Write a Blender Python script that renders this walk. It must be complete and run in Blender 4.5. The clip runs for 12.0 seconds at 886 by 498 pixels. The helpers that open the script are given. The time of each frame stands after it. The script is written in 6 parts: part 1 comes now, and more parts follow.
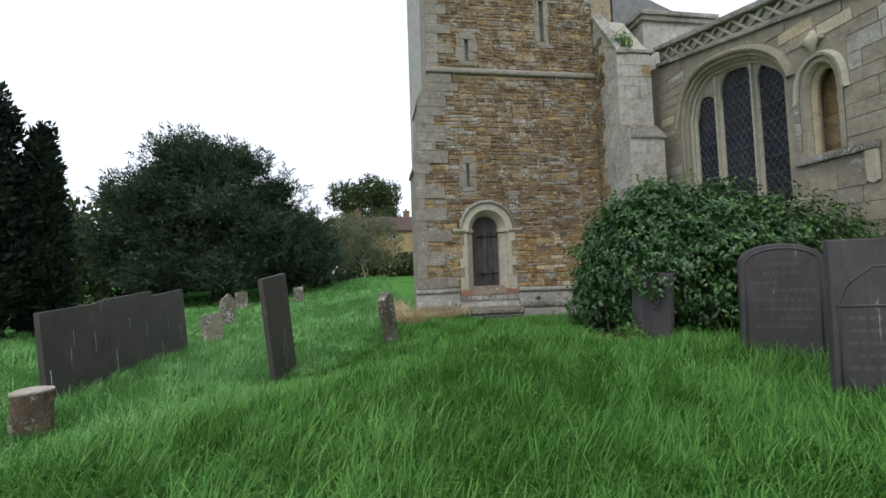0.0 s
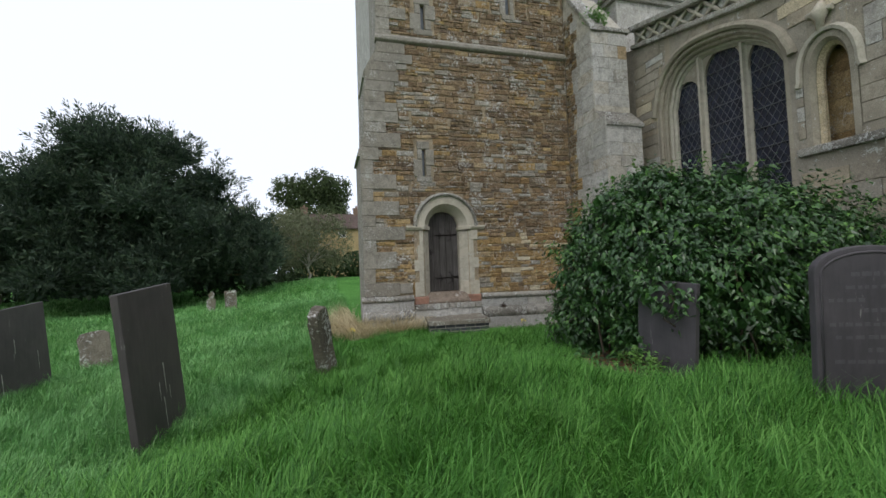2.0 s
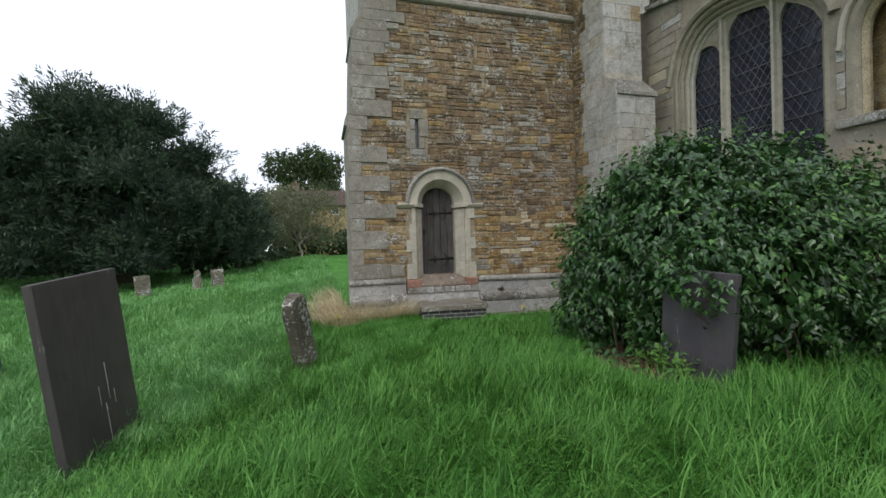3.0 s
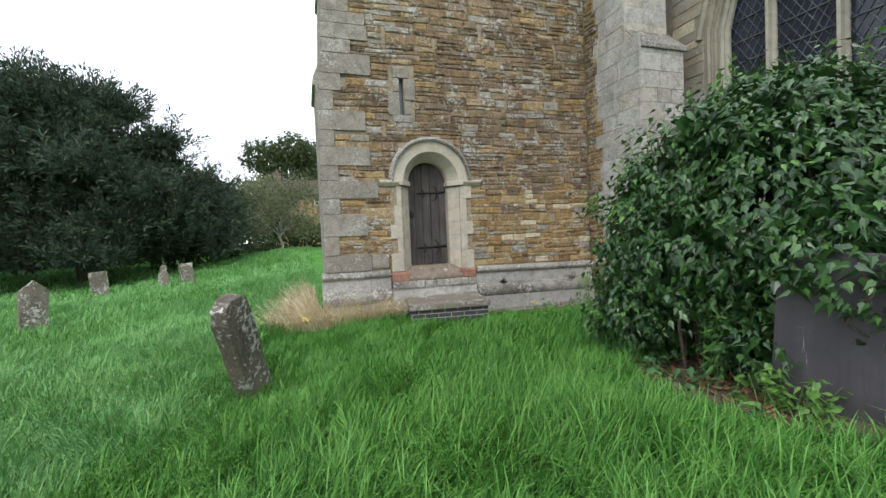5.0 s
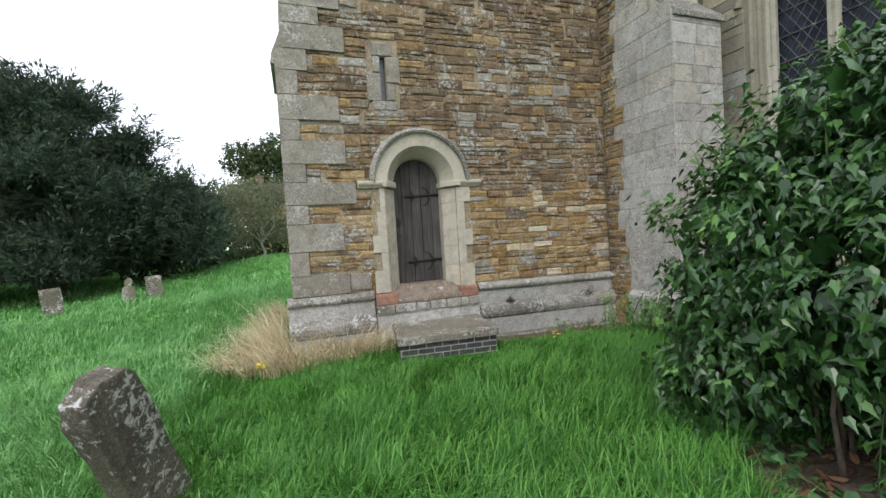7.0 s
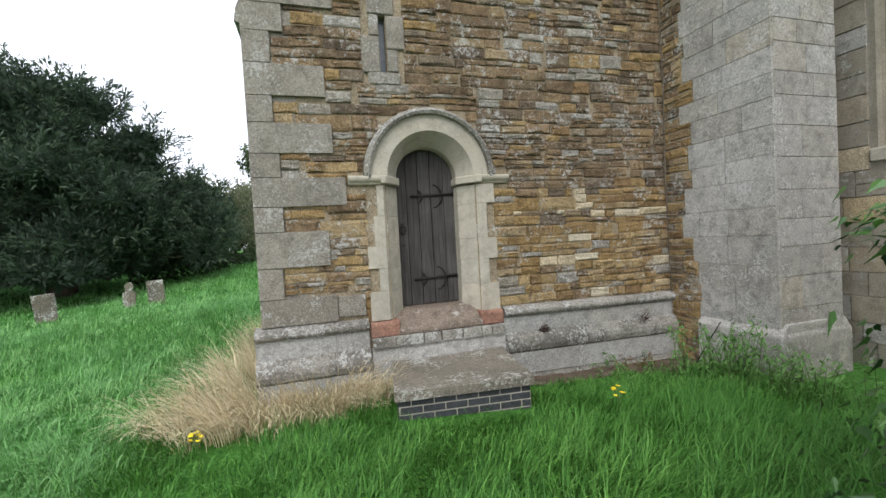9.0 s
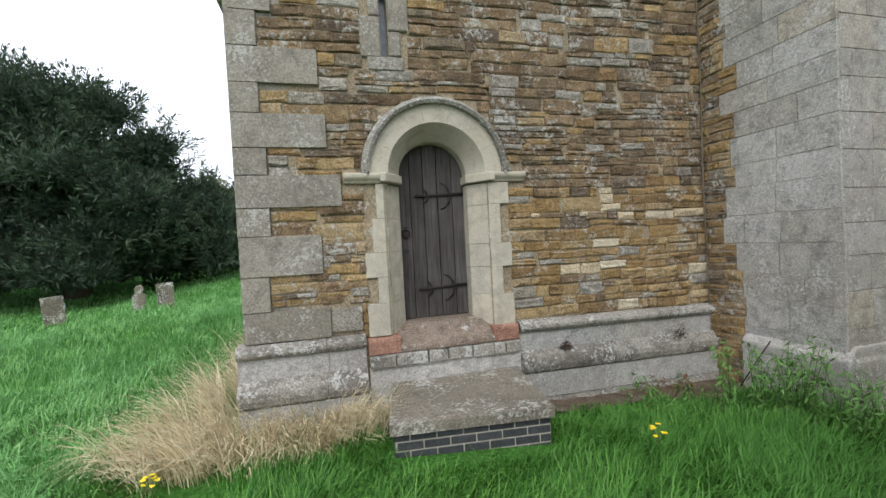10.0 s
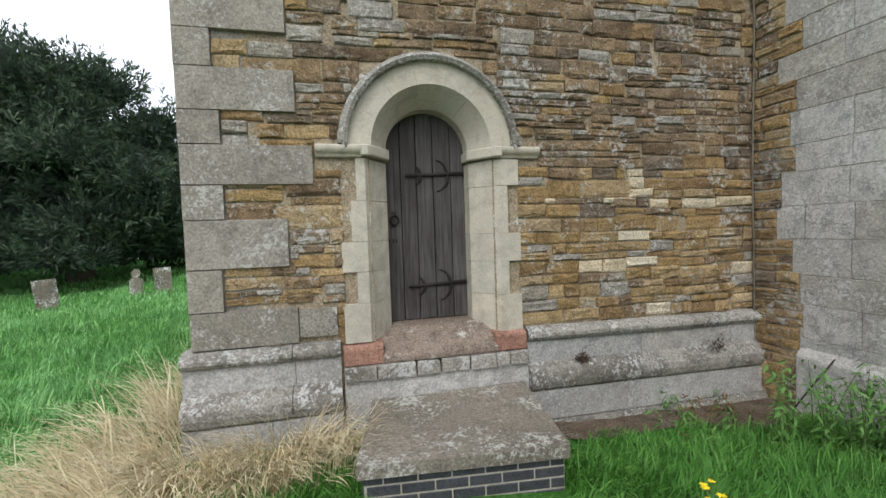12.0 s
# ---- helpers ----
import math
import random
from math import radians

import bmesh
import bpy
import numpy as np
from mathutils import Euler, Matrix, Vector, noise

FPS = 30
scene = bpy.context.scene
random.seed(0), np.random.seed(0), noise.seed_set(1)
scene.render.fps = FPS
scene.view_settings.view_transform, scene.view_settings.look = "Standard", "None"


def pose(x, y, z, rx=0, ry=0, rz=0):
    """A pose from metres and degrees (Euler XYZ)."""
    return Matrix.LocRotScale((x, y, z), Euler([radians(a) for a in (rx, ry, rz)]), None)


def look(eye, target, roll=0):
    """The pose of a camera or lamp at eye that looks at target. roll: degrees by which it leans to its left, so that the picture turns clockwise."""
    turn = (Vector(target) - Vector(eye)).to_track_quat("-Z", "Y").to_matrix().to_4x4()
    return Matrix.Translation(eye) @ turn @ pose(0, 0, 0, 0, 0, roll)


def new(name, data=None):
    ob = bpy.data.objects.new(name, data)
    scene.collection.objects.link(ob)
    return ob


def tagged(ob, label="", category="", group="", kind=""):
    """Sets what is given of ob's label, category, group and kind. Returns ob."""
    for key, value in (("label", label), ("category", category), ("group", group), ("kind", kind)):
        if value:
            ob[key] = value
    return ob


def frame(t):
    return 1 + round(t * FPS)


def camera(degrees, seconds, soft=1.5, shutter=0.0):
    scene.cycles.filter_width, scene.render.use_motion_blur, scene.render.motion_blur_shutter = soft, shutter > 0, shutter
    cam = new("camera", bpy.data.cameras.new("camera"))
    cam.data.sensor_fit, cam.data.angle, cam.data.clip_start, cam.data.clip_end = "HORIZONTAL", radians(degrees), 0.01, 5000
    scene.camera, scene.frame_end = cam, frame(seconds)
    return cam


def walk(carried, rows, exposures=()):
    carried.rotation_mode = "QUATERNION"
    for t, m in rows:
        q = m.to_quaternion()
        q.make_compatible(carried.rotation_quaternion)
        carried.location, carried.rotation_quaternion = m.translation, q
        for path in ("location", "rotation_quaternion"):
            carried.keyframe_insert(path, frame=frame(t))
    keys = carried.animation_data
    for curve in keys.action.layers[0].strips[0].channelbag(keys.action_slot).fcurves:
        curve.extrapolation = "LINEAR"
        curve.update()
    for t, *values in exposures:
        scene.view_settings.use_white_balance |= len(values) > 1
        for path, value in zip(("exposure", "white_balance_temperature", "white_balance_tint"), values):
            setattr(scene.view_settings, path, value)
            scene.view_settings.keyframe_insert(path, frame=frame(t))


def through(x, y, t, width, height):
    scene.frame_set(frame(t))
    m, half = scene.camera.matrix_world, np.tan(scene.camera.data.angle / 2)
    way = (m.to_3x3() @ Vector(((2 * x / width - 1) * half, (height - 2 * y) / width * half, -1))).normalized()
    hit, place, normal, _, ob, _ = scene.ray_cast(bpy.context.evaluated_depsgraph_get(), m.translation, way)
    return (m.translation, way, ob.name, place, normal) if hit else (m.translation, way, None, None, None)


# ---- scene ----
cam = camera(93.0, 12.0)
PATH = [
    (0, (-0.742, -0.296, 1.326), (-0.424, 1.676, 1.426), -2.0),
    (0.5, (-0.646, 0.255, 1.382), (-0.258, 2.213, 1.501), -3.0),
    (1, (-0.552, 0.649, 1.389), (-0.123, 2.597, 1.532), -2.1),
    (1.5, (-0.471, 1.149, 1.397), (0.018, 3.084, 1.526), -1.6),
    (2, (-0.454, 1.384, 1.435), (0.086, 3.307, 1.522), -2.1),
    (2.5, (-0.39, 1.771, 1.446), (0.18, 3.688, 1.471), -2.4),
    (3, (-0.24, 2.091, 1.501), (0.321, 4.011, 1.482), -1.7),
    (5, (0.104, 3.558, 1.39), (0.72, 5.46, 1.327), -2.4),
    (5.5, (0.203, 3.886, 1.502), (0.82, 5.786, 1.402), -2.3),
    (6, (0.27, 4.302, 1.484), (0.894, 6.199, 1.378), -2.2),
    (6.5, (0.377, 4.68, 1.554), (1.026, 6.57, 1.473), -3.0),
    (7, (0.478, 4.924, 1.57), (1.141, 6.809, 1.507), -3.5),
    (9, (1.011, 6.31, 1.688), (1.591, 8.223, 1.635), -3.2),
    (9.5, (1.117, 6.568, 1.667), (1.672, 8.489, 1.618), -2.6),
    (10, (1.257, 6.841, 1.714), (1.77, 8.774, 1.676), -3.0),
    (10.5, (1.319, 6.976, 1.725), (1.796, 8.918, 1.692), -2.3),
    (11, (1.413, 7.225, 1.724), (1.89, 9.167, 1.687), -2.6),
    (11.5, (1.508, 7.444, 1.713), (1.996, 9.383, 1.663), -3.3),
    (12, (1.596, 7.565, 1.704), (2.061, 9.508, 1.616), -1.9),
]
EXPOSURES = [(0.0, 0.15), (1.0, 0.0), (2.0, 0.0), (3.0, 0.15), (5.0, 0.7), (7.0, 0.68), (9.0, 0.68), (12.0, 0.72)]
walk(cam, [(t, look(eye, target, roll)) for t, eye, target, roll in PATH], EXPOSURES)

# ---- light: an overcast sky with a broad, weak sun behind the cloud ----
SUN_UP, SUN_TURN = radians(48), radians(200)
world = bpy.data.worlds.new("overcast_sky")
scene.world = world
world.use_nodes = True
wn, wl = world.node_tree.nodes, world.node_tree.links
sky = wn.new("ShaderNodeTexSky")
sky.sky_type, sky.sun_disc, sky.sun_elevation, sky.sun_rotation = "NISHITA", False, SUN_UP, SUN_TURN
sky.dust_density, sky.air_density = 4.0, 1.0
veil = wn.new("ShaderNodeMix")
veil.data_type = "RGBA"
veil.inputs["Factor"].default_value = 0.88
veil.inputs["B"].default_value = (10.9, 11.5, 12.9, 1)
wl.new(sky.outputs["Color"], veil.inputs["A"])
wl.new(veil.outputs["Result"], wn["Background"].inputs["Color"])
wn["Background"].inputs["Strength"].default_value = 0.1

sun = new("sun", bpy.data.lights.new("sun", "SUN"))
sun.data.energy, sun.data.angle, sun.data.color = 0.8, radians(30), (1.0, 0.97, 0.92)
sun_way = Vector((math.sin(SUN_TURN) * math.cos(SUN_UP), math.cos(SUN_TURN) * math.cos(SUN_UP), math.sin(SUN_UP)))
sun.matrix_world = look(sun_way * 60, (0, 0, 0))

# ---- materials ----
def material(name, rough=0.85, metal=0.0, spec=0.3):
    m = bpy.data.materials.new(name)
    m.use_nodes = True
    b = m.node_tree.nodes["Principled BSDF"]
    b.inputs["Roughness"].default_value, b.inputs["Metallic"].default_value = rough, metal
    b.inputs["Specular IOR Level"].default_value = spec
    return m, m.node_tree.nodes, m.node_tree.links, b


def noise_node(n, l, coord, scale, detail=6.0, rough=0.6, distort=0.0):
    t = n.new("ShaderNodeTexNoise")
    t.inputs["Scale"].default_value, t.inputs["Detail"].default_value = scale, detail
    t.inputs["Roughness"].default_value, t.inputs["Distortion"].default_value = rough, distort
    l.new(coord, t.inputs["Vector"])
    return t.outputs["Fac"]


def ramp(n, l, fac, stops):
    r = n.new("ShaderNodeValToRGB")
    while len(r.color_ramp.elements) < len(stops):
        r.color_ramp.elements.new(0.5)
    for e, (p, c) in zip(r.color_ramp.elements, stops):
        e.position, e.color = p, (*c, 1) if len(c) == 3 else c
    l.new(fac, r.inputs["Fac"])
    return r.outputs["Color"]


def mix(n, l, fac, a, b, mode="MIX"):
    m = n.new("ShaderNodeMix")
    m.data_type, m.blend_type = "RGBA", mode
    for socket, v in (("Factor", fac), ("A", a), ("B", b)):
        if isinstance(v, (int, float)):
            m.inputs[socket].default_value = v
        elif isinstance(v, tuple):
            m.inputs[socket].default_value = (*v, 1)
        else:
            l.new(v, m.inputs[socket])
    return m.outputs["Result"]


def maths(n, l, op, a, b=0.0):
    m = n.new("ShaderNodeMath")
    m.operation = op
    for i, v in enumerate((a, b)):
        if isinstance(v, (int, float)):
            m.inputs[i].default_value = v
        else:
            l.new(v, m.inputs[i])
    return m.outputs[0]


def bump(n, l, b, height, strength, distance):
    u = n.new("ShaderNodeBump")
    u.inputs["Strength"].default_value, u.inputs["Distance"].default_value = strength, distance
    l.new(height, u.inputs["Height"])
    l.new(u.outputs["Normal"], b.inputs["Normal"])


def place(n):
    """World position, so that grain keeps its size whatever the piece's scale."""
    return n.new("ShaderNodeNewGeometry").outputs["Position"]


def piece_random(n, l):
    """One random value for each piece, joined or single."""
    a, g = n.new("ShaderNodeObjectInfo").outputs["Random"], n.new("ShaderNodeNewGeometry").outputs["Random Per Island"]
    return maths(n, l, "FRACT", maths(n, l, "ADD", a, g))


def stone(name, tones, lichen=(0.55, 0.55, 0.5), lichen_at=(0.66, 0.72), grain=0.5, bump_by=0.012, rough=0.92, dark=(0.05, 0.045, 0.04), dark_at=(0.62, 0.8), spots=9.0, fine_by=1.0):
    m, n, l, b = material(name, rough, 0.0, 0.2)
    at = place(n)
    tone = ramp(n, l, piece_random(n, l), tones)
    fine = noise_node(n, l, at, 55.0, 8.0, 0.7)
    mid = noise_node(n, l, at, 7.0, 7.0, 0.65, 0.4)
    wide = noise_node(n, l, at, 1.3, 4.0, 0.6)
    c = mix(n, l, fine_by, tone, ramp(n, l, fine, [(0.36, (0.55,) * 3), (0.64, (1.42,) * 3)]), "MULTIPLY")
    c = mix(n, l, grain, c, ramp(n, l, mid, [(0.36, (0.5, 0.48, 0.45)), (0.64, (1.42, 1.4, 1.35))]), "MULTIPLY")
    stain = ramp(n, l, maths(n, l, "ADD", maths(n, l, "MULTIPLY", mid, 0.5), maths(n, l, "MULTIPLY", wide, 0.5)), [(dark_at[0] - 0.06, (0, 0, 0)), (dark_at[1] - 0.08, (0.7, 0.7, 0.7))])
    c = mix(n, l, stain, c, dark)
    blots = noise_node(n, l, at, spots, 9.0, 0.8, 0.35)
    blots = maths(n, l, "ADD", blots, maths(n, l, "MULTIPLY", maths(n, l, "SUBTRACT", noise_node(n, l, at, 2.6, 3.0, 0.6), 0.5), 0.5))
    c = mix(n, l, ramp(n, l, blots, [(lichen_at[0] - 0.05, (0, 0, 0)), (lichen_at[1] - 0.06, (0.85, 0.85, 0.85))]), c, lichen)
    l.new(c, b.inputs["Base Color"])
    bump(n, l, b, maths(n, l, "ADD", maths(n, l, "MULTIPLY", fine, 0.6), mid), 1.0, bump_by)
    return m


IRON = stone("ironstone_weathered", [(0.0, (0.17, 0.12, 0.075)), (0.2, (0.285, 0.2, 0.12)), (0.4, (0.22, 0.168, 0.115)), (0.6, (0.32, 0.228, 0.13)), (0.8, (0.155, 0.115, 0.083)), (1.0, (0.31, 0.255, 0.185))], lichen=(0.54, 0.53, 0.49), bump_by=0.05, lichen_at=(0.6, 0.67), spots=17.0, grain=0.7)
OCHRE = stone("ironstone_golden", [(0.0, (0.33, 0.22, 0.1)), (0.25, (0.41, 0.285, 0.135)), (0.5, (0.265, 0.175, 0.09)), (0.75, (0.46, 0.34, 0.18)), (1.0, (0.38, 0.295, 0.19))], lichen=(0.55, 0.53, 0.47), lichen_at=(0.62, 0.69), spots=15.0, bump_by=0.045, dark=(0.1, 0.065, 0.035), dark_at=(0.58, 0.76), grain=0.65)
CREAM = stone("cream_limestone_block", [(0.0, (0.5, 0.42, 0.28)), (0.5, (0.56, 0.5, 0.38)), (1.0, (0.46, 0.36, 0.22))], grain=0.35, bump_by=0.01)
GREYRUB = stone("grey_rubble_stone", [(0.0, (0.27, 0.25, 0.215)), (0.5, (0.34, 0.32, 0.28)), (1.0, (0.3, 0.265, 0.21))], lichen=(0.58, 0.57, 0.53), lichen_at=(0.61, 0.68), spots=20.0, bump_by=0.03)
QUOIN = stone("grey_brown_quoin_stone", [(0.0, (0.24, 0.22, 0.185)), (0.35, (0.285, 0.265, 0.228)), (0.7, (0.26, 0.238, 0.2)), (1.0, (0.3, 0.275, 0.235))], lichen=(0.48, 0.47, 0.43), lichen_at=(0.61, 0.68), spots=32.0, bump_by=0.016, dark_at=(0.56, 0.76), dark=(0.12, 0.105, 0.085), fine_by=0.75)
ASHLAR = stone("grey_limestone_ashlar", [(0.0, (0.34, 0.325, 0.29)), (0.2, (0.46, 0.455, 0.43)), (0.4, (0.37, 0.35, 0.31)), (0.6, (0.49, 0.48, 0.455)), (0.8, (0.41, 0.4, 0.37)), (1.0, (0.46, 0.42, 0.35))], lichen=(0.62, 0.61, 0.58), lichen_at=(0.6, 0.67), spots=28.0, grain=0.6, bump_by=0.022, dark_at=(0.57, 0.77), dark=(0.24, 0.22, 0.185), fine_by=0.7)
WALLASH = stone("buff_limestone_ashlar", [(0.0, (0.29, 0.258, 0.208)), (0.35, (0.34, 0.305, 0.245)), (0.7, (0.31, 0.285, 0.24)), (1.0, (0.39, 0.33, 0.24))], bump_by=0.012, dark_at=(0.57, 0.78), dark=(0.14, 0.125, 0.1), fine_by=0.5)
# Darker copy of the dressed limestone: shade under the arch is in the colour.
MOULDED = stone("shaded_moulded_limestone", [(0.0, (0.3, 0.27, 0.215)), (0.5, (0.35, 0.315, 0.25)), (1.0, (0.32, 0.295, 0.24))], lichen_at=(0.7, 0.78), grain=0.5, bump_by=0.006, dark_at=(0.55, 0.76), dark=(0.13, 0.115, 0.09), fine_by=0.4)
DRESSED = stone("dressed_limestone", [(0.0, (0.43, 0.395, 0.32)), (0.5, (0.475, 0.435, 0.355)), (1.0, (0.43, 0.405, 0.34))], lichen_at=(0.74, 0.82), grain=0.35, bump_by=0.003, dark_at=(0.6, 0.86), dark=(0.24, 0.215, 0.165), fine_by=0.25)
PLINTH = stone("lichened_plinth_stone", [(0.0, (0.31, 0.295, 0.26)), (0.5, (0.37, 0.355, 0.32)), (1.0, (0.34, 0.32, 0.28))], lichen=(0.54, 0.54, 0.51), lichen_at=(0.59, 0.64), spots=26.0, bump_by=0.022, dark=(0.075, 0.068, 0.056), dark_at=(0.52, 0.63), fine_by=1.0)
PLINTHFACE = stone("pale_plinth_face", [(0.0, (0.37, 0.365, 0.35)), (0.5, (0.41, 0.405, 0.385)), (1.0, (0.39, 0.375, 0.345))], lichen=(0.53, 0.53, 0.51), lichen_at=(0.6, 0.68), spots=30.0, bump_by=0.016, dark=(0.16, 0.148, 0.125), dark_at=(0.57, 0.74), fine_by=0.75)
SILLRED = stone("red_sandstone_sill", [(0.0, (0.27, 0.145, 0.105)), (1.0, (0.31, 0.175, 0.13))], lichen_at=(0.72, 0.8), bump_by=0.006)
SILLWORN = stone("worn_sandstone_sill", [(0.0, (0.205, 0.165, 0.13)), (1.0, (0.225, 0.18, 0.145))], lichen=(0.5, 0.48, 0.43), lichen_at=(0.62, 0.72), bump_by=0.012, dark_at=(0.55, 0.75), dark=(0.09, 0.065, 0.05))
SLAB = stone("worn_step_stone", [(0.0, (0.215, 0.195, 0.16)), (1.0, (0.235, 0.21, 0.17))], lichen=(0.5, 0.5, 0.44), lichen_at=(0.6, 0.68), spots=26.0, bump_by=0.012, dark_at=(0.54, 0.72), dark=(0.08, 0.068, 0.05))
MORTAR = stone("lime_mortar", [(0.0, (0.3, 0.245, 0.17)), (1.0, (0.33, 0.275, 0.195))], bump_by=0.012)
PALEJOINT = stone("pale_lime_joint", [(0.0, (0.42, 0.4, 0.35)), (1.0, (0.45, 0.42, 0.36))], bump_by=0.006, fine_by=0.5)
OLDSTONE = stone("lichened_headstone", [(0.0, (0.2, 0.178, 0.142)), (0.5, (0.225, 0.2, 0.158)), (1.0, (0.25, 0.225, 0.185))], lichen=(0.64, 0.64, 0.6), lichen_at=(0.61, 0.645), spots=19.0, bump_by=0.025, dark=(0.05, 0.043, 0.033), dark_at=(0.52, 0.66))


def slate_material(name, base):
    m, n, l, b = material(name, 0.62, 0.0, 0.35)
    at = place(n)
    fine, wide = noise_node(n, l, at, 70.0, 6.0), noise_node(n, l, at, 2.2, 5.0, 0.6, 0.5)
    c = mix(n, l, 0.7, base, ramp(n, l, wide, [(0.3, (0.7, 0.7, 0.72)), (0.7, (1.35, 1.32, 1.3))]), "MULTIPLY")
    spots = noise_node(n, l, at, 11.0, 8.0, 0.8, 0.6)
    c = mix(n, l, ramp(n, l, spots, [(0.66, (0, 0, 0)), (0.7, (0.5, 0.5, 0.5))]), c, (0.32, 0.32, 0.3))
    s = n.new("ShaderNodeVectorMath")
    s.operation = "MULTIPLY"
    s.inputs[1].default_value = (9.0, 9.0, 0.9)
    l.new(at, s.inputs[0])
    run = noise_node(n, l, s.outputs[0], 2.2, 6.0, 0.7, 0.3)
    c = mix(n, l, ramp(n, l, run, [(0.66, (0, 0, 0)), (0.7, (0.55, 0.55, 0.55))]), c, (0.4, 0.4, 0.37))
    c = mix(n, l, 0.3, c, ramp(n, l, run, [(0.38, (0.72, 0.7, 0.68)), (0.6, (1.3, 1.28, 1.26))]), "MULTIPLY")
    l.new(c, b.inputs["Base Color"])
    bump(n, l, b, maths(n, l, "ADD", fine, wide), 0.35, 0.003)
    return m


SLATE = slate_material("dark_slate", (0.068, 0.063, 0.068))
SLATE_WORN = slate_material("brown_grey_slate_back", (0.062, 0.056, 0.054))
INSCRIBED = slate_material("cut_slate_lettering", (0.09, 0.088, 0.092))


def plain(name, base, rough=0.7, metal=0.0, scale=20.0, spread=0.35, bump_by=0.002, spec=0.3):
    m, n, l, b = material(name, rough, metal, spec)
    at = place(n)
    f, w = noise_node(n, l, at, scale, 7.0, 0.65), noise_node(n, l, at, scale / 9, 4.0)
    k = maths(n, l, "ADD", maths(n, l, "MULTIPLY", f, 0.6), maths(n, l, "MULTIPLY", w, 0.4))
    c = mix(n, l, 1.0, base, ramp(n, l, k, [(0.38, (1 - spread,) * 3), (0.62, (1 + spread,) * 3)]), "MULTIPLY")
    l.new(c, b.inputs["Base Color"])
    bump(n, l, b, f, 0.5, bump_by)
    return m


def oak_material():
    m, n, l, b = material("weathered_grey_oak", 0.85, 0.0, 0.2)
    at = place(n)
    s = n.new("ShaderNodeVectorMath")
    s.operation = "MULTIPLY"
    s.inputs[1].default_value = (38.0, 38.0, 1.6)
    l.new(at, s.inputs[0])
    grain, wide = noise_node(n, l, s.outputs[0], 1.0, 8.0, 0.7, 0.6), noise_node(n, l, at, 2.5, 5.0)
    tone = ramp(n, l, piece_random(n, l), [(0.0, (0.07, 0.066, 0.064)), (0.5, (0.1, 0.095, 0.094)), (1.0, (0.055, 0.051, 0.049))])
    c = mix(n, l, 1.0, tone, ramp(n, l, grain, [(0.3, (0.4, 0.38, 0.36)), (0.65, (1.35, 1.33, 1.3))]), "MULTIPLY")
    c = mix(n, l, 0.6, c, ramp(n, l, wide, [(0.3, (0.6, 0.58, 0.55)), (0.7, (1.3, 1.3, 1.3))]), "MULTIPLY")
    l.new(c, b.inputs["Base Color"])
    bump(n, l, b, grain, 0.7, 0.006)
    return m


OAK = oak_material()
IRONWORK = plain("rusty_black_iron", (0.035, 0.03, 0.028), 0.65, 0.5, 60.0, 0.4)
BLUEBRICK = plain("dark_blue_engineering_brick", (0.06, 0.062, 0.07), 0.5, 0.0, 60.0, 0.4, 0.002)
PALE_MORTAR = plain("pale_cement_mortar", (0.4, 0.37, 0.31), 0.95, 0.0, 90.0, 0.25)
LEAD = plain("grey_lead", (0.15, 0.155, 0.17), 0.55, 0.2, 40.0, 0.25)
CABLE = plain("weathered_brown_cable", (0.17, 0.14, 0.105), 0.8, 0.0, 30.0, 0.3)
BARK = plain("rough_bark", (0.09, 0.07, 0.05), 0.95, 0.0, 25.0, 0.5, 0.03)
PALE_BARK = plain("pale_grey_bark", (0.3, 0.28, 0.24), 0.9, 0.0, 25.0, 0.4, 0.01)
LOGWOOD = stone("weathered_log_wood", [(0.0, (0.15, 0.11, 0.08)), (1.0, (0.19, 0.145, 0.105))], lichen=(0.45, 0.43, 0.38), lichen_at=(0.62, 0.7), dark=(0.04, 0.032, 0.025), dark_at=(0.54, 0.68), bump_by=0.03)
LOGTOP = stone("bleached_end_grain", [(0.0, (0.36, 0.33, 0.28)), (1.0, (0.42, 0.38, 0.33))], bump_by=0.01)
ROOFTILE = plain("brown_clay_roof_tiles", (0.085, 0.06, 0.05), 0.9, 0.0, 3.0, 0.4, 0.02)
CHIMNEYBRICK = plain("weathered_chimney_brick", (0.2, 0.14, 0.1), 0.9, 0.0, 4.0, 0.3)
HOUSEWALL = plain("honey_stone_house_wall", (0.36, 0.27, 0.14), 0.9, 0.0, 2.5, 0.3, 0.02)
WHITEPAINT = plain("white_painted_wood", (0.75, 0.75, 0.72), 0.5, 0.0, 10.0, 0.06)
# Near-black colour holds the darkness behind the door and inside its keyholes.
DARKROOM = plain("unlit_interior", (0.02, 0.02, 0.02), 0.95, 0.0, 5.0, 0.2)
LEADROOF = plain("weathered_lead_sheet", (0.2, 0.2, 0.2), 0.7, 0.2, 4.0, 0.25)


def glass_material():
    m, n, l, b = material("old_window_glass", 0.12, 0.0, 0.5)
    at = place(n)
    w = noise_node(n, l, at, 6.0, 3.0)
    l.new(ramp(n, l, w, [(0.3, (0.012, 0.015, 0.027)), (0.7, (0.03, 0.037, 0.062))]), b.inputs["Base Color"])
    bump(n, l, b, w, 0.25, 0.02)
    return m


GLASS = glass_material()
# Blue-grey base colour stands in for the sky reflected in the slit panes.
SLITGLASS = plain("sky_grey_slit_glass", (0.1, 0.115, 0.13), 0.25, 0.0, 12.0, 0.25, 0.001, 0.5)


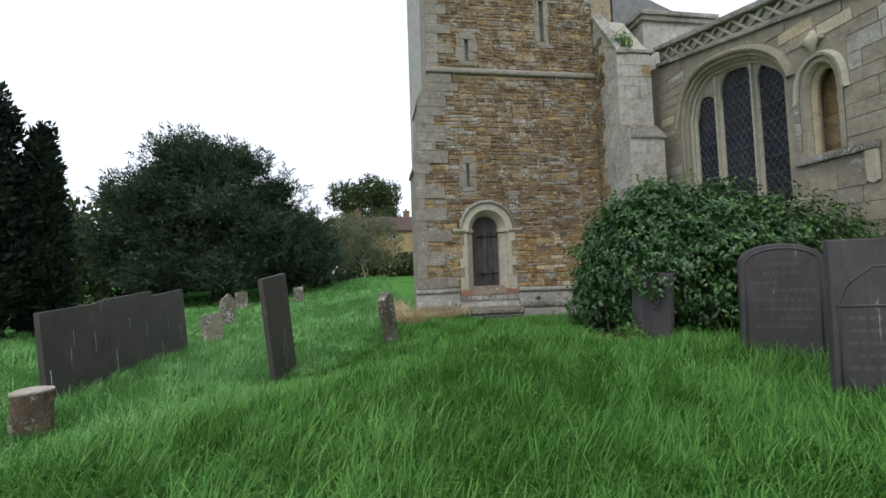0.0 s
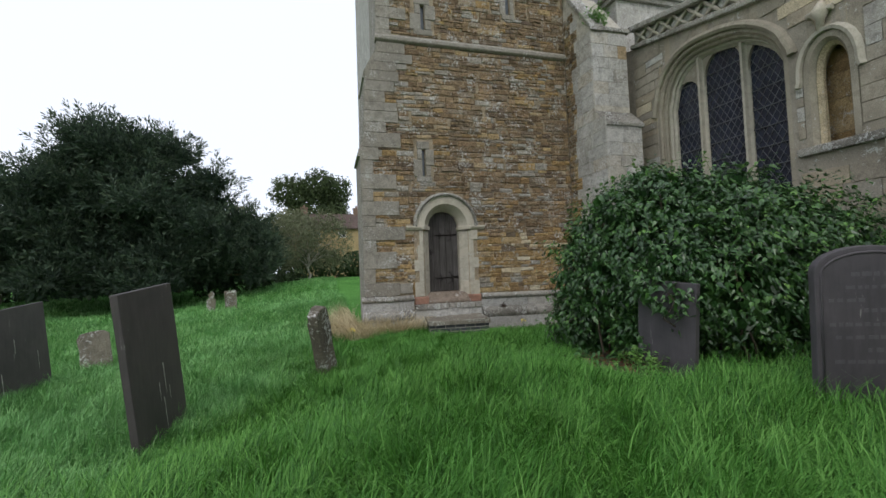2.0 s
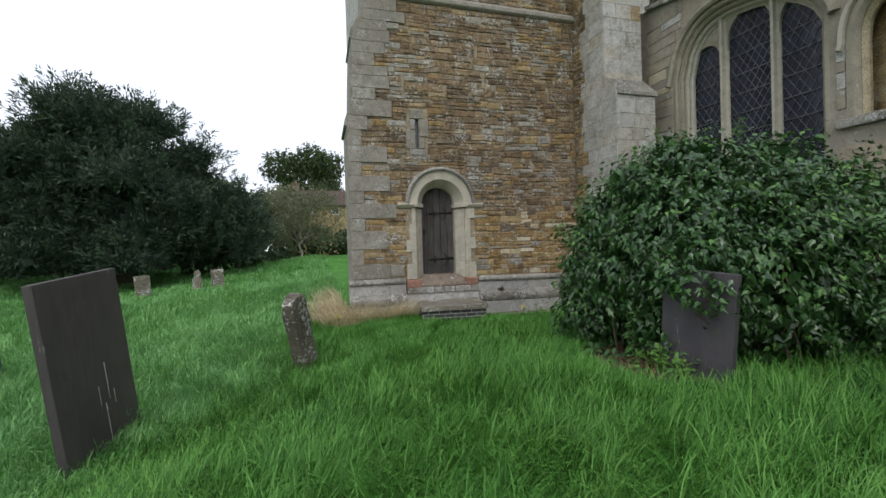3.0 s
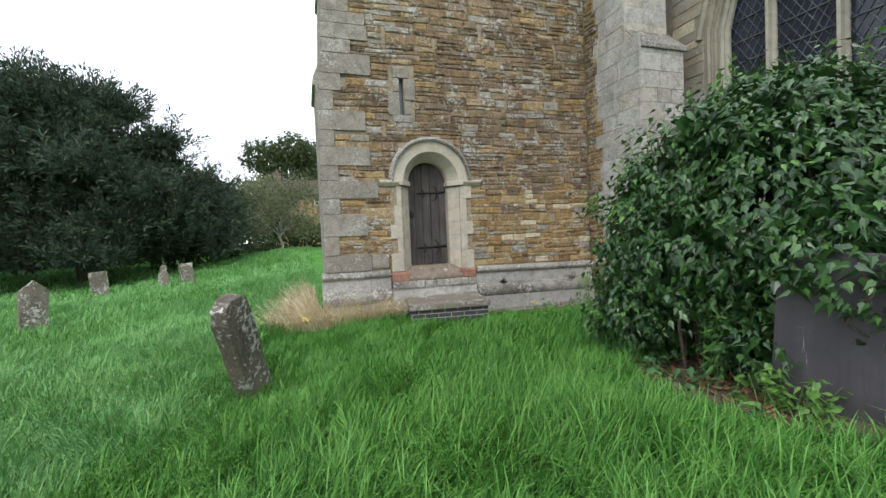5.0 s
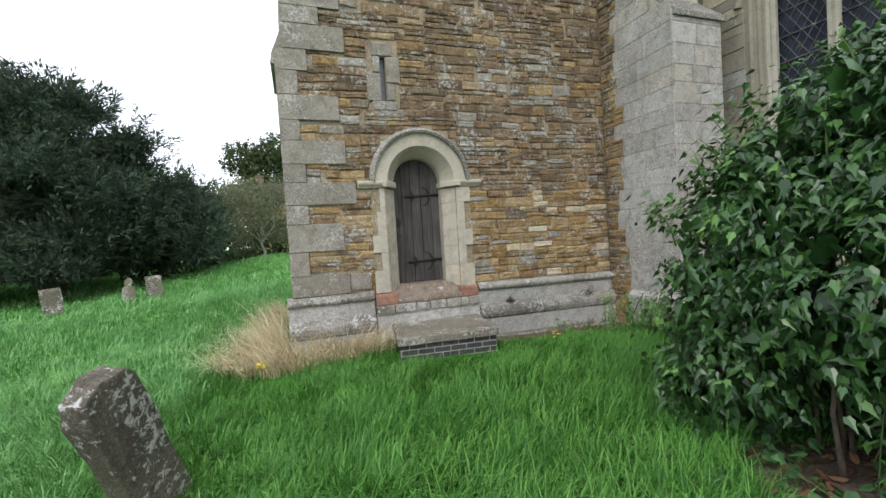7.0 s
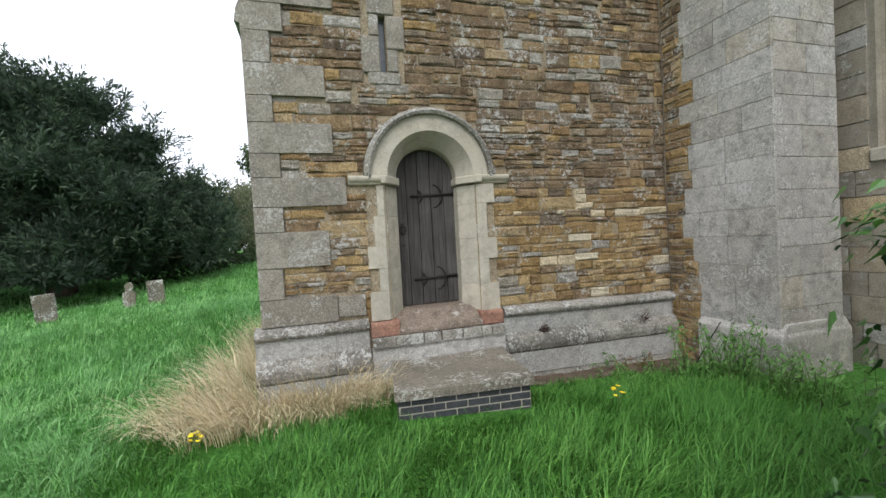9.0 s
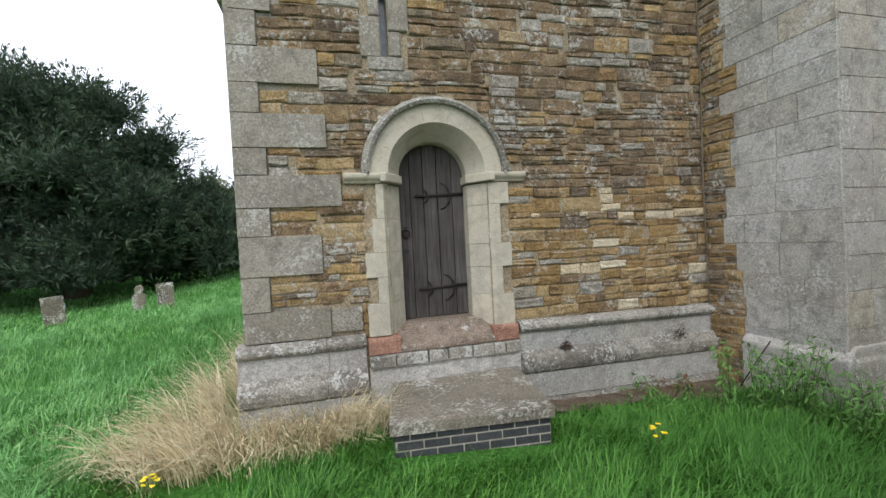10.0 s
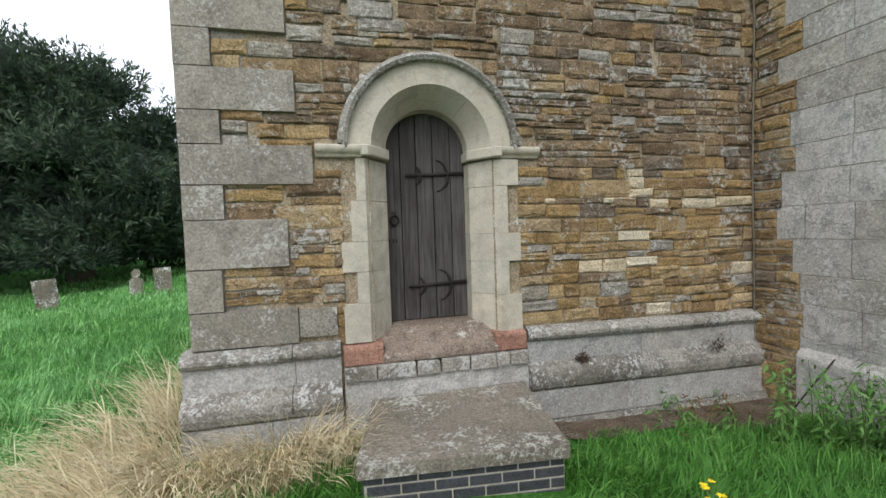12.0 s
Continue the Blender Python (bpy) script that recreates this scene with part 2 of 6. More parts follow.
def leaf_material(name, dark, mid, light, rough=0.5, spec=0.4, clump=1.2, through=0.25):
    m, n, l, b = material(name, rough, 0.0, spec)
    at = place(n)
    r = maths(n, l, "ADD", maths(n, l, "MULTIPLY", piece_random(n, l), 0.6), maths(n, l, "MULTIPLY", noise_node(n, l, at, clump, 4.0), 0.5))
    c = ramp(n, l, r, [(0.2, dark), (0.55, mid), (0.95, light)])
    l.new(c, b.inputs["Base Color"])
    if through:
        t, s = n.new("ShaderNodeBsdfTranslucent"), n.new("ShaderNodeMixShader")
        l.new(c, t.inputs["Color"])
        s.inputs[0].default_value = through
        l.new(b.outputs[0], s.inputs[1])
        l.new(t.outputs[0], s.inputs[2])
        l.new(s.outputs[0], n["Material Output"].inputs["Surface"])
    return m


IVY = leaf_material("ivy_leaves", (0.018, 0.05, 0.016), (0.035, 0.095, 0.025), (0.082, 0.185, 0.042), 0.28, 0.55, 1.6, 0.1)
DOCK = leaf_material("broad_weed_leaves", (0.03, 0.085, 0.028), (0.055, 0.145, 0.045), (0.09, 0.2, 0.065), 0.5, 0.35, 2.0, 0.2)
IVY_YOUNG = leaf_material("young_ivy_leaves", (0.08, 0.19, 0.04), (0.13, 0.28, 0.06), (0.2, 0.36, 0.08), 0.4, 0.5, 2.0, 0.3)
# Lighter than the crown: young growth, and highlights put into the colour.
YEW_TIP = leaf_material("yew_branch_tips", (0.025, 0.043, 0.029), (0.048, 0.078, 0.046), (0.088, 0.12, 0.066), 0.6, 0.25, 0.5, 0.12)
YEW = leaf_material("dark_yew_foliage", (0.015, 0.028, 0.019), (0.03, 0.051, 0.031), (0.058, 0.085, 0.047), 0.6, 0.25, 0.35, 0.12)
CYPRESS = leaf_material("dark_cypress_foliage", (0.01, 0.017, 0.012), (0.018, 0.03, 0.02), (0.028, 0.045, 0.026), 0.65, 0.2, 0.5, 0.1)
BROADLEAF = leaf_material("summer_tree_foliage", (0.03, 0.05, 0.018), (0.055, 0.08, 0.028), (0.085, 0.12, 0.045), 0.6, 0.2, 0.3, 0.2)
THINLEAF = leaf_material("sparse_olive_foliage", (0.09, 0.11, 0.055), (0.14, 0.155, 0.085), (0.2, 0.205, 0.12), 0.6, 0.2, 0.4, 0.25)
HEDGE = leaf_material("hedge_foliage", (0.02, 0.035, 0.013), (0.035, 0.058, 0.02), (0.055, 0.085, 0.03), 0.6, 0.2, 0.4, 0.15)
WEED = leaf_material("weed_leaves", (0.08, 0.2, 0.04), (0.14, 0.31, 0.075), (0.21, 0.4, 0.11), 0.55, 0.3, 2.0, 0.3)
MOSS = leaf_material("withered_dark_moss", (0.045, 0.032, 0.028), (0.075, 0.05, 0.042), (0.12, 0.085, 0.065), 0.9, 0.1, 6.0, 0.0)
DROPPING = plain("dried_bird_droppings", (0.55, 0.55, 0.5), 0.9, 0.0, 60.0, 0.4)
PETAL = plain("yellow_petals", (0.8, 0.62, 0.02), 0.6, 0.0, 60.0, 0.12)
STALK = plain("green_stalk", (0.1, 0.17, 0.05), 0.7, 0.0, 40.0, 0.2)
DEADLEAF = leaf_material("dead_brown_leaves", (0.1, 0.05, 0.03), (0.17, 0.09, 0.05), (0.26, 0.17, 0.1), 0.8, 0.1, 3.0, 0.1)


def grass_material(name, dark, mid, light, patch):
    m, n, l, b = material(name, 0.55, 0.0, 0.3)
    at = place(n)
    r = maths(n, l, "ADD", maths(n, l, "MULTIPLY", piece_random(n, l), 0.75), maths(n, l, "MULTIPLY", noise_node(n, l, at, 0.9, 5.0, 0.6, 0.5), 0.45))
    c = ramp(n, l, r, [(0.25, dark), (0.55, mid), (0.9, light)])
    c = mix(n, l, ramp(n, l, noise_node(n, l, at, 0.35, 4.0), [(0.46, (0, 0, 0)), (0.62, (0.5, 0.5, 0.5))]), c, patch)
    l.new(c, b.inputs["Base Color"])
    t, s = n.new("ShaderNodeBsdfTranslucent"), n.new("ShaderNodeMixShader")
    l.new(c, t.inputs["Color"])
    s.inputs[0].default_value = 0.22
    l.new(b.outputs[0], s.inputs[1])
    l.new(t.outputs[0], s.inputs[2])
    l.new(s.outputs[0], n["Material Output"].inputs["Surface"])
    return m


# Longer grass; weaker light by tower and bush is put into its colour.
GRASS_DEEP = grass_material("deep_green_shaded_grass", (0.026, 0.105, 0.013), (0.068, 0.222, 0.028), (0.18, 0.395, 0.082), (0.08, 0.25, 0.04))
# Paler copy: the open sky's light and sheen are put into its colour.
GRASS = grass_material("long_green_sky_lit_grass", (0.05, 0.16, 0.032), (0.125, 0.335, 0.08), (0.3, 0.55, 0.2), (0.2, 0.43, 0.16))
STRAW = leaf_material("dry_straw_grass", (0.4, 0.32, 0.19), (0.68, 0.58, 0.37), (0.88, 0.81, 0.6), 0.8, 0.1, 2.2, 0.25)


def ground_material():
    m, n, l, b = material("turf_ground", 0.95, 0.0, 0.1)
    at = place(n)
    f, w = noise_node(n, l, at, 30.0, 8.0, 0.7), noise_node(n, l, at, 0.5, 5.0, 0.6, 0.6)
    c = ramp(n, l, f, [(0.36, (0.03, 0.1, 0.015)), (0.52, (0.065, 0.19, 0.032)), (0.66, (0.12, 0.3, 0.07))])
    c = mix(n, l, 0.7, c, ramp(n, l, w, [(0.38, (0.75, 0.85, 0.7)), (0.62, (1.4, 1.3, 1.5))]), "MULTIPLY")
    l.new(c, b.inputs["Base Color"])
    bump(n, l, b, f, 0.8, 0.05)
    return m


TURF = ground_material()
EARTH = stone("dry_brown_earth", [(0.0, (0.12, 0.09, 0.065)), (1.0, (0.15, 0.115, 0.085))], lichen=(0.3, 0.27, 0.22), lichen_at=(0.62, 0.68), spots=40.0, bump_by=0.03)

# ---- building helpers ----
def part(name, bm, mat, parent=None, label=""):
    """Links a bmesh as one mesh object under a thing or a part."""
    me = bpy.data.meshes.new(name)
    bm.normal_update()
    bm.to_mesh(me)
    bm.free()
    me.materials.append(mat)
    ob = new(name, me)
    ob.parent = parent
    return tagged(ob, label)


def raw_mesh(name, verts, faces, mat, parent=None, label="", smooth=False):
    """The same from vertex and face arrays, all faces with the same number of corners."""
    verts, faces = np.asarray(verts, np.float32), np.asarray(faces, np.int32)
    me = bpy.data.meshes.new(name)
    k = faces.shape[1]
    me.vertices.add(len(verts))
    me.vertices.foreach_set("co", verts.ravel())
    me.loops.add(faces.size)
    me.loops.foreach_set("vertex_index", faces.ravel())
    me.polygons.add(len(faces))
    me.polygons.foreach_set("loop_start", np.arange(0, faces.size, k, dtype=np.int32))
    me.update(calc_edges=True)
    if not smooth:
        me.shade_flat()
    me.materials.append(mat)
    ob = new(name, me)
    ob.parent = parent
    return tagged(ob, label)


def thing(name, label, category, at=(0, 0, 0), group="", kind=""):
    ob = new(name)
    ob.location = at
    ob.empty_display_size = 0.1
    return tagged(ob, label, category, group, kind)


def box(bm, x0, x1, y0, y1, z0, z1, rough=0.0):
    v = [bm.verts.new((x + random.uniform(-rough, rough), y + random.uniform(-rough, rough), z + random.uniform(-rough, rough))) for x in (x0, x1) for y in (y0, y1) for z in (z0, z1)]
    for f in ((0, 1, 3, 2), (4, 6, 7, 5), (0, 4, 5, 1), (2, 3, 7, 6), (0, 2, 6, 4), (1, 5, 7, 3)):
        bm.faces.new([v[i] for i in f])
    return v


def prism(bm, outline, to3d, d0, d1):
    """Extrudes an outline of (u, v) from depth d0 to d1; to3d(u, v, d) lays it in the world."""
    a = [bm.verts.new(to3d(u, v, d0)) for u, v in outline]
    b = [bm.verts.new(to3d(u, v, d1)) for u, v in outline]
    bm.faces.new(a)
    bm.faces.new(b[::-1])
    for i in range(len(a)):
        j = (i + 1) % len(a)
        bm.faces.new((a[j], a[i], b[i], b[j]))
    bmesh.ops.recalc_face_normals(bm, faces=bm.faces)


def bevelled(bm, width, segments=2):
    bmesh.ops.bevel(bm, geom=list(bm.edges), offset=width, segments=segments, affect="EDGES", profile=0.6, clamp_overlap=True)
    return bm


def tube(bm, points, radii, sides=8, cap=True):
    """A tapered tube along points."""
    rings = []
    for i, p in enumerate(points):
        p = Vector(p)
        d = (Vector(points[min(i + 1, len(points) - 1)]) - Vector(points[max(i - 1, 0)])).normalized()
        a = d.orthogonal().normalized()
        c = d.cross(a)
        r = radii[i] if hasattr(radii, "__len__") else radii
        rings.append([bm.verts.new(p + (a * math.cos(k * math.tau / sides) + c * math.sin(k * math.tau / sides)) * r) for k in range(sides)])
    for q, s in zip(rings, rings[1:]):
        for k in range(sides):
            f = bm.faces.new((q[k], q[(k + 1) % sides], s[(k + 1) % sides], s[k]))
            f.smooth = True
    if cap:
        bm.faces.new(rings[0][::-1])
        bm.faces.new(rings[-1])


FRONT = lambda u, v, d: (u, WALL_Y - d, v)          # tower front: u = x, v = z, d towards the churchyard
SIDE = lambda u, v, d: (BUT_X - d, u, v)            # buttress flank: u = y
BFRONT = lambda u, v, d: (u, BUT_Y - d, v)          # buttress front
AISLE = lambda u, v, d: (AISLE_X - d, u, v)         # aisle wall: u = y
WALL_Y, BUT_X, BUT_Y, AISLE_X = 11.25, 5.97, 9.72, 7.38

# ---- ground ----
HEIGHTS = [(-0.7, -0.3, -0.16), (-0.5, 1.2, -0.12), (0.1, 3.5, -0.06), (0.4, 4.8, 0.02), (1.2, 6.6, 0.08), (1.6, 7.6, 0.1), (2.3, 9.9, 0.0), (1.7, 9.9, 0.0), (-0.7, 7.9, -0.12),
           (-2.3, 6.2, -0.26), (-2.25, 7.4, -0.36), (-4.4, 4.6, -0.2), (-4.9, 7.0, -0.3), (-5.3, 11.3, -0.48), (-5.0, 14.0, -0.5), (3.2, 3.9, 0.14), (2.9, 2.4, 0.04), (3.1, 5.2, 0.18),
           (5.3, 10.9, -0.24), (4.2, 10.8, -0.22), (5.6, 9.4, -0.2), (3.6, 8.8, 0.0), (4.5, 6.5, 0.15), (0.6, 10.9, 0.0), (-6.7, 25.0, -0.47), (-10.4, 15.0, -0.5), (-12.5, 30.0, -0.85),
           (-9.5, 40.0, 0.0), (-1.0, 40.0, 0.7), (3.0, 45.0, 0.8), (0.0, 20.0, 0.1)]
HX = np.array(HEIGHTS)


def ground_z(x, y):
    x, y = np.asarray(x, float), np.asarray(y, float)
    w = 1 / ((x[..., None] - HX[:, 0]) ** 2 + (y[..., None] - HX[:, 1]) ** 2 + 0.5) ** 1.6
    z = (w * HX[:, 2]).sum(-1) / w.sum(-1)
    return z + 0.02 * np.sin(1.7 * x + 0.6 * y) * np.cos(1.3 * y - 0.4 * x)
def axis_steps(near0, near1, step, far):
    a = list(np.arange(near0, near1, step))
    d, lo, hi = step, near0, near1
    while hi < far:
        hi += d
        a.append(hi)
        lo -= d
        a.insert(0, lo)
        d *= 1.25
    return np.array(a)


gx, gy = axis_steps(-14, 9, 0.25, 900), axis_steps(-6, 32, 0.25, 900)
mx, my = np.meshgrid(gx, gy, indexing="ij")
mz = ground_z(mx, my)
num = np.arange(mx.size).reshape(mx.shape)
ground = raw_mesh("ground", np.stack([mx, my, mz], -1).reshape(-1, 3), np.stack([num[:-1, :-1], num[1:, :-1], num[1:, 1:], num[:-1, 1:]], -1).reshape(-1, 4), TURF, smooth=True)
tagged(ground, "uneven churchyard lawn of long green grass", "lawn", kind="structure")

# ---- church tower ----
tower = thing("wall_tower", "brown ironstone rubble church tower with grey limestone quoins", "church tower", kind="structure")
DOOR_X, SPRING, ARCH_R = 2.41, 2.43, 0.385
SLIT = (1.87, 1.95, 3.66, 4.32)
SLIT2 = (1.95, 2.05, 7.32, 7.95)
LANCET = (4.25, 4.38, 8.0, 9.25)


def wall_with_holes(bm, to3d, u0, u1, v0, v1, holes, d0, d1):
    """A thick wall as blocks round rectangular openings."""
    us = sorted({u0, u1, *[h[0] for h in holes], *[h[1] for h in holes]})
    for a, b in zip(us, us[1:]):
        cuts = sorted((h[2], h[3]) for h in holes if h[0] <= a and h[1] >= b)
        v = v0
        for c0, c1 in cuts + [(v1, v1)]:
            if c0 > v:
                prism(bm, [(a, v), (b, v), (b, c0), (a, c0)], to3d, d0, d1)
            v = c1


HOLES = [(DOOR_X - 0.56, DOOR_X + 0.56, 0.5, SPRING + 0.56), SLIT, SLIT2, LANCET]
bm = bmesh.new()
wall_with_holes(bm, FRONT, 0.9, 6.6, -0.6, 14.0, HOLES, -0.7, 0.0)
core = part("wall_core", bm, MORTAR, tower)
bm = bmesh.new()
box(bm, 0.9, 6.9, WALL_Y + 0.7, 17.5, -0.6, 14.0)
part("tower_body", bm, ASHLAR, tower)
# clasping side buttress seen in profile, with two weathered set-offs
bm = bmesh.new()
prism(bm, [(0.41, -0.6), (0.9, -0.6), (0.9, 14), (0.86, 14), (0.83, 6.75), (0.52, 6.15), (0.49, 6.0), (0.53, 5.98), (0.47, 4.55), (0.35, 4.25), (0.33, 4.12), (0.385, 4.1)], FRONT, -1.3, 0.0)
part("side_buttress", bm, QUOIN, tower)

# ---- corner buttress ----
buttress = thing("wall_buttress", "tall grey limestone corner buttress with weathered set-offs", "buttress", kind="structure")
BUT_R = 6.98
bm = bmesh.new()
# stages in profile: u = y, v = z, then extruded across x
prism(bm, [(BUT_Y, -0.6), (BUT_Y, 4.66), (BUT_Y + 0.02, 4.73), (10.08, 5.08), (10.1, 7.2), (11.25, 8.75), (11.25, -0.6)], lambda u, v, d: (d, u, v), BUT_X, BUT_R)
part("buttress_core", bm, PALEJOINT, buttress)
bm = bmesh.new()
prism(bm, [(BUT_Y - 0.05, 4.64), (BUT_Y - 0.05, 4.72), (10.1, 5.14), (10.1, 5.02), (BUT_Y + 0.02, 4.64)], lambda u, v, d: (d, u, v), BUT_X + 0.02, BUT_R + 0.06)
part("weathering", bevelled(bm, 0.015), PLINTH, buttress, "lichened sloping weathering stone")
bm = bmesh.new()
prism(bm, [(10.02, 7.12), (10.02, 7.24), (11.25, 8.98), (11.25, 8.8)], lambda u, v, d: (d, u, v), BUT_X - 0.06, BUT_X + 0.34)
part("coping", bevelled(bm, 0.02), PLINTH, buttress, "lichened sloping coping stones")
bm = bmesh.new()
prism(bm, [(10.04, 7.16), (10.04, 7.26), (10.9, 7.4), (10.9, 7.16)], lambda u, v, d: (d, u, v), BUT_X + 0.3, BUT_R + 0.1)
part("coping", bevelled(bm, 0.02), PLINTH, buttress, "lichened sloping coping stones")

# ---- aisle wall with the traceried window and the niche ----
aisle = thing("wall_aisle", "buff limestone aisle wall with a pierced parapet", "church wall", kind="structure")
RAKE = lambda u: 6.86 - (10.15 - u) * 0.232 if u > 0 else 6.86 - 10.15 * 0.232


def window_arch(k):
    """Four-centred head, k runs 0 to 1 from the far jamb to the near one; returns (u, v) on the reveal's edge."""
    a = abs(2 * k - 1)
    u = 9.58 - k * 2.92
    rise = (1 - a ** 2.6) ** 0.62
    return u, 4.95 + 1.05 * rise + 0.17 * (u - 8.0) * rise


ARCH = [window_arch(i / 20) for i in range(21)]
bm = bmesh.new()
# wall panels: below, beside and over the window, with the niche cut through the skin
prism(bm, [(-9, -0.6), (11.2, -0.6), (11.2, 2.45), (-9, 2.45)], AISLE, -0.8, 0)
prism(bm, [(9.58, 2.45), (11.2, 2.45), (11.2, RAKE(11.2)), (9.58, RAKE(9.58))], AISLE, -0.8, 0)
prism(bm, [(6.33, 2.45), (6.66, 2.45), (6.66, RAKE(6.66)), (6.33, RAKE(6.33))], AISLE, -0.8, 0)
prism(bm, [(5.76, 2.45), (6.33, 2.45), (6.33, 3.22), (5.76, 3.22)], AISLE, -0.8, 0)
prism(bm, [(-9, 2.45), (5.76, 2.45), (5.76, RAKE(5.76)), (-9, RAKE(-9))], AISLE, -0.8, 0)
for (ua, va), (ub, vb) in zip(ARCH, ARCH[1:]):
    prism(bm, [(ub, vb), (ua, va), (ua, RAKE(ua)), (ub, RAKE(ub))], AISLE, -0.8, 0)
NARCH = [(6.045 + 0.285 * math.cos(a), 4.3 + 0.6 * abs(math.sin(a)) ** 0.8) for a in np.linspace(0, math.pi, 13)]
for (ua, va), (ub, vb) in zip(NARCH, NARCH[1:]):
    prism(bm, [(ub, vb), (ua, va), (ua, RAKE(ua)), (ub, RAKE(ub))], AISLE, -0.8, 0)
prism(bm, [(5.7, 3.1), (6.4, 3.1), (6.4, 5.1), (5.7, 5.1)], AISLE, -0.8, -0.42)
part("wall_panel", bm, WALLASH, aisle)
bm = bmesh.new()
box(bm, AISLE_X + 0.8, 14.0, -9, 11.9, -0.6, 5.4)
part("aisle_body", bm, LEADROOF, aisle)
bm = bmesh.new()
box(bm, 7.3, 9.6, 10.75, 11.8, 5.4, 8.75)
part("pier", bevelled(bm, 0.02), ASHLAR, aisle)
bm = bmesh.new()
box(bm, 7.2, 9.7, 10.65, 11.8, 8.52, 8.66)
box(bm, 7.12, 9.75, 10.58, 11.8, 8.66, 8.8)
part("cornice", bevelled(bm, 0.03), PLINTH, aisle)
bm = bmesh.new()
prism(bm, [(6.7, 8.4), (9.6, 8.4), (9.6, 8.95), (6.7, 10.1)], lambda u, v, d: (u, d, v), 11.3, 17.0)
part("lean_to_roof", bm, LEADROOF, aisle, "weathered lead lean-to roof")

# moulded orders of the window reveal, hood and string courses
def swept(name, path, profile, mat, parent, label="", to3d=None):
    """Sweeps a profile of (out, depth) along a path of (u, v); out runs away from the opening."""
    bm = bmesh.new()
    rings = []
    for i, (u, v) in enumerate(path):
        a, b = Vector(path[max(i - 1, 0)]), Vector(path[min(i + 1, len(path) - 1)])
        t = (b - a).normalized()
        n = Vector((t.y, -t.x))
        rings.append([bm.verts.new(to3d(u + n.x * o, v + n.y * o, d)) for o, d in profile])
    k = len(profile)
    for q, s in zip(rings, rings[1:]):
        for i in range(k):
            bm.faces.new((q[i], q[(i + 1) % k], s[(i + 1) % k], s[i]))
    bm.faces.new(rings[0][::-1])
    bm.faces.new(rings[-1])
    bmesh.ops.recalc_face_normals(bm, faces=bm.faces)
    return part(name, bm, mat, parent, label)


window = thing("window_1", "three-light stone church window with leaded lattice panes", "window", kind="structure")
OPEN = [(9.58, 2.45), *ARCH, (6.66, 2.45)]
for order, (o, d) in enumerate(((0.0, 0.0), (-0.07, -0.09), (-0.13, -0.18))):
    swept("moulding", OPEN, [(o + 0.02, d + 0.0), (o - 0.04, d + 0.01), (o - 0.07, d - 0.03), (o - 0.05, d - 0.07), (o - 0.11, d - 0.1), (o - 0.11, d - 0.16), (o + 0.02, d - 0.16)], MOULDED if order < 2 else DRESSED, window, to3d=AISLE)
HOODPATH = [(9.6, 4.85), *ARCH, (6.64, 4.85)]
swept("hood_mould", HOODPATH, [(0.02, 0.0), (0.02, 0.07), (0.07, 0.11), (0.13, 0.09), (0.17, 0.0)], MOULDED, window, to3d=AISLE)
bm = bmesh.new()
prism(bm, [(6.45, 2.3), (9.6, 2.3), (9.6, 2.46), (6.45, 2.46)], AISLE, -0.4, 0.06)
part("window_sill", bevelled(bm, 0.02), DRESSED, window)
bm = bmesh.new()
prism(bm, [(6.5, 2.4), (9.5, 2.4), (9.5, 6.08), (6.5, 6.08)], AISLE, -0.42, -0.37)
part("pane", bm, GLASS, window, "dark old glass")
for u in (7.63, 8.62):
    swept("mullion", [(u, 2.45), (u, 5.9)], [(-0.065, -0.36), (-0.06, -0.32), (-0.03, -0.28), (-0.025, -0.2), (0.025, -0.2), (0.03, -0.28), (0.06, -0.32), (0.065, -0.36)], DRESSED, window, to3d=AISLE)
LIGHTS = ((8.68, 9.4, 4.95, 5.5), (7.69, 8.56, 5.2, 5.85), (6.86, 7.57, 5.1, 5.66))
for u0, u1, s, top in LIGHTS:
    head = [((u0 + u1) / 2 + (u1 - u0) / 2 * math.cos(a), s + (top - s) * math.sin(a) ** 0.75) for a in np.linspace(0, math.pi, 13)]
    bm = bmesh.new()
    for (ua, va), (ub, vb) in zip(head, head[1:]):
        prism(bm, [(ub, vb), (ua, va), (ua, 6.06), (ub, 6.06)], AISLE, -0.36, -0.3)
    part("light_head", bm, MOULDED, window)
# leading: diamond lattice and iron saddle bars
bm = bmesh.new()
for u0, u1, s, top in LIGHTS:
    lo, hi = 2.46, top - 0.05
    pitch, rise = 0.15, 0.24
    for sign in (-1, 1):
        c = lo - (u1 - u0) / pitch * rise
        while c < hi + (u1 - u0) / pitch * rise:
            pts = []
            for k in range(25):
                u = u0 + (u1 - u0) * k / 24
                v = c + (u - u0 if sign > 0 else u1 - u) / pitch * rise
                if lo < v < hi:
                    pts.append((u, v))
            if len(pts) > 1:
                tube(bm, [AISLE(pts[0][0], pts[0][1], -0.362), AISLE(pts[-1][0], pts[-1][1], -0.362)], 0.0075, 4)
            c += rise
    for v in np.arange(lo + 0.3, hi, 0.38):
        tube(bm, [AISLE(u0, v, -0.35), AISLE(u1, v, -0.35)], 0.012, 4)
tagged(part("lattice", bm, LEAD, window, "grey lead lattice and saddle bars"), kind="stuff")

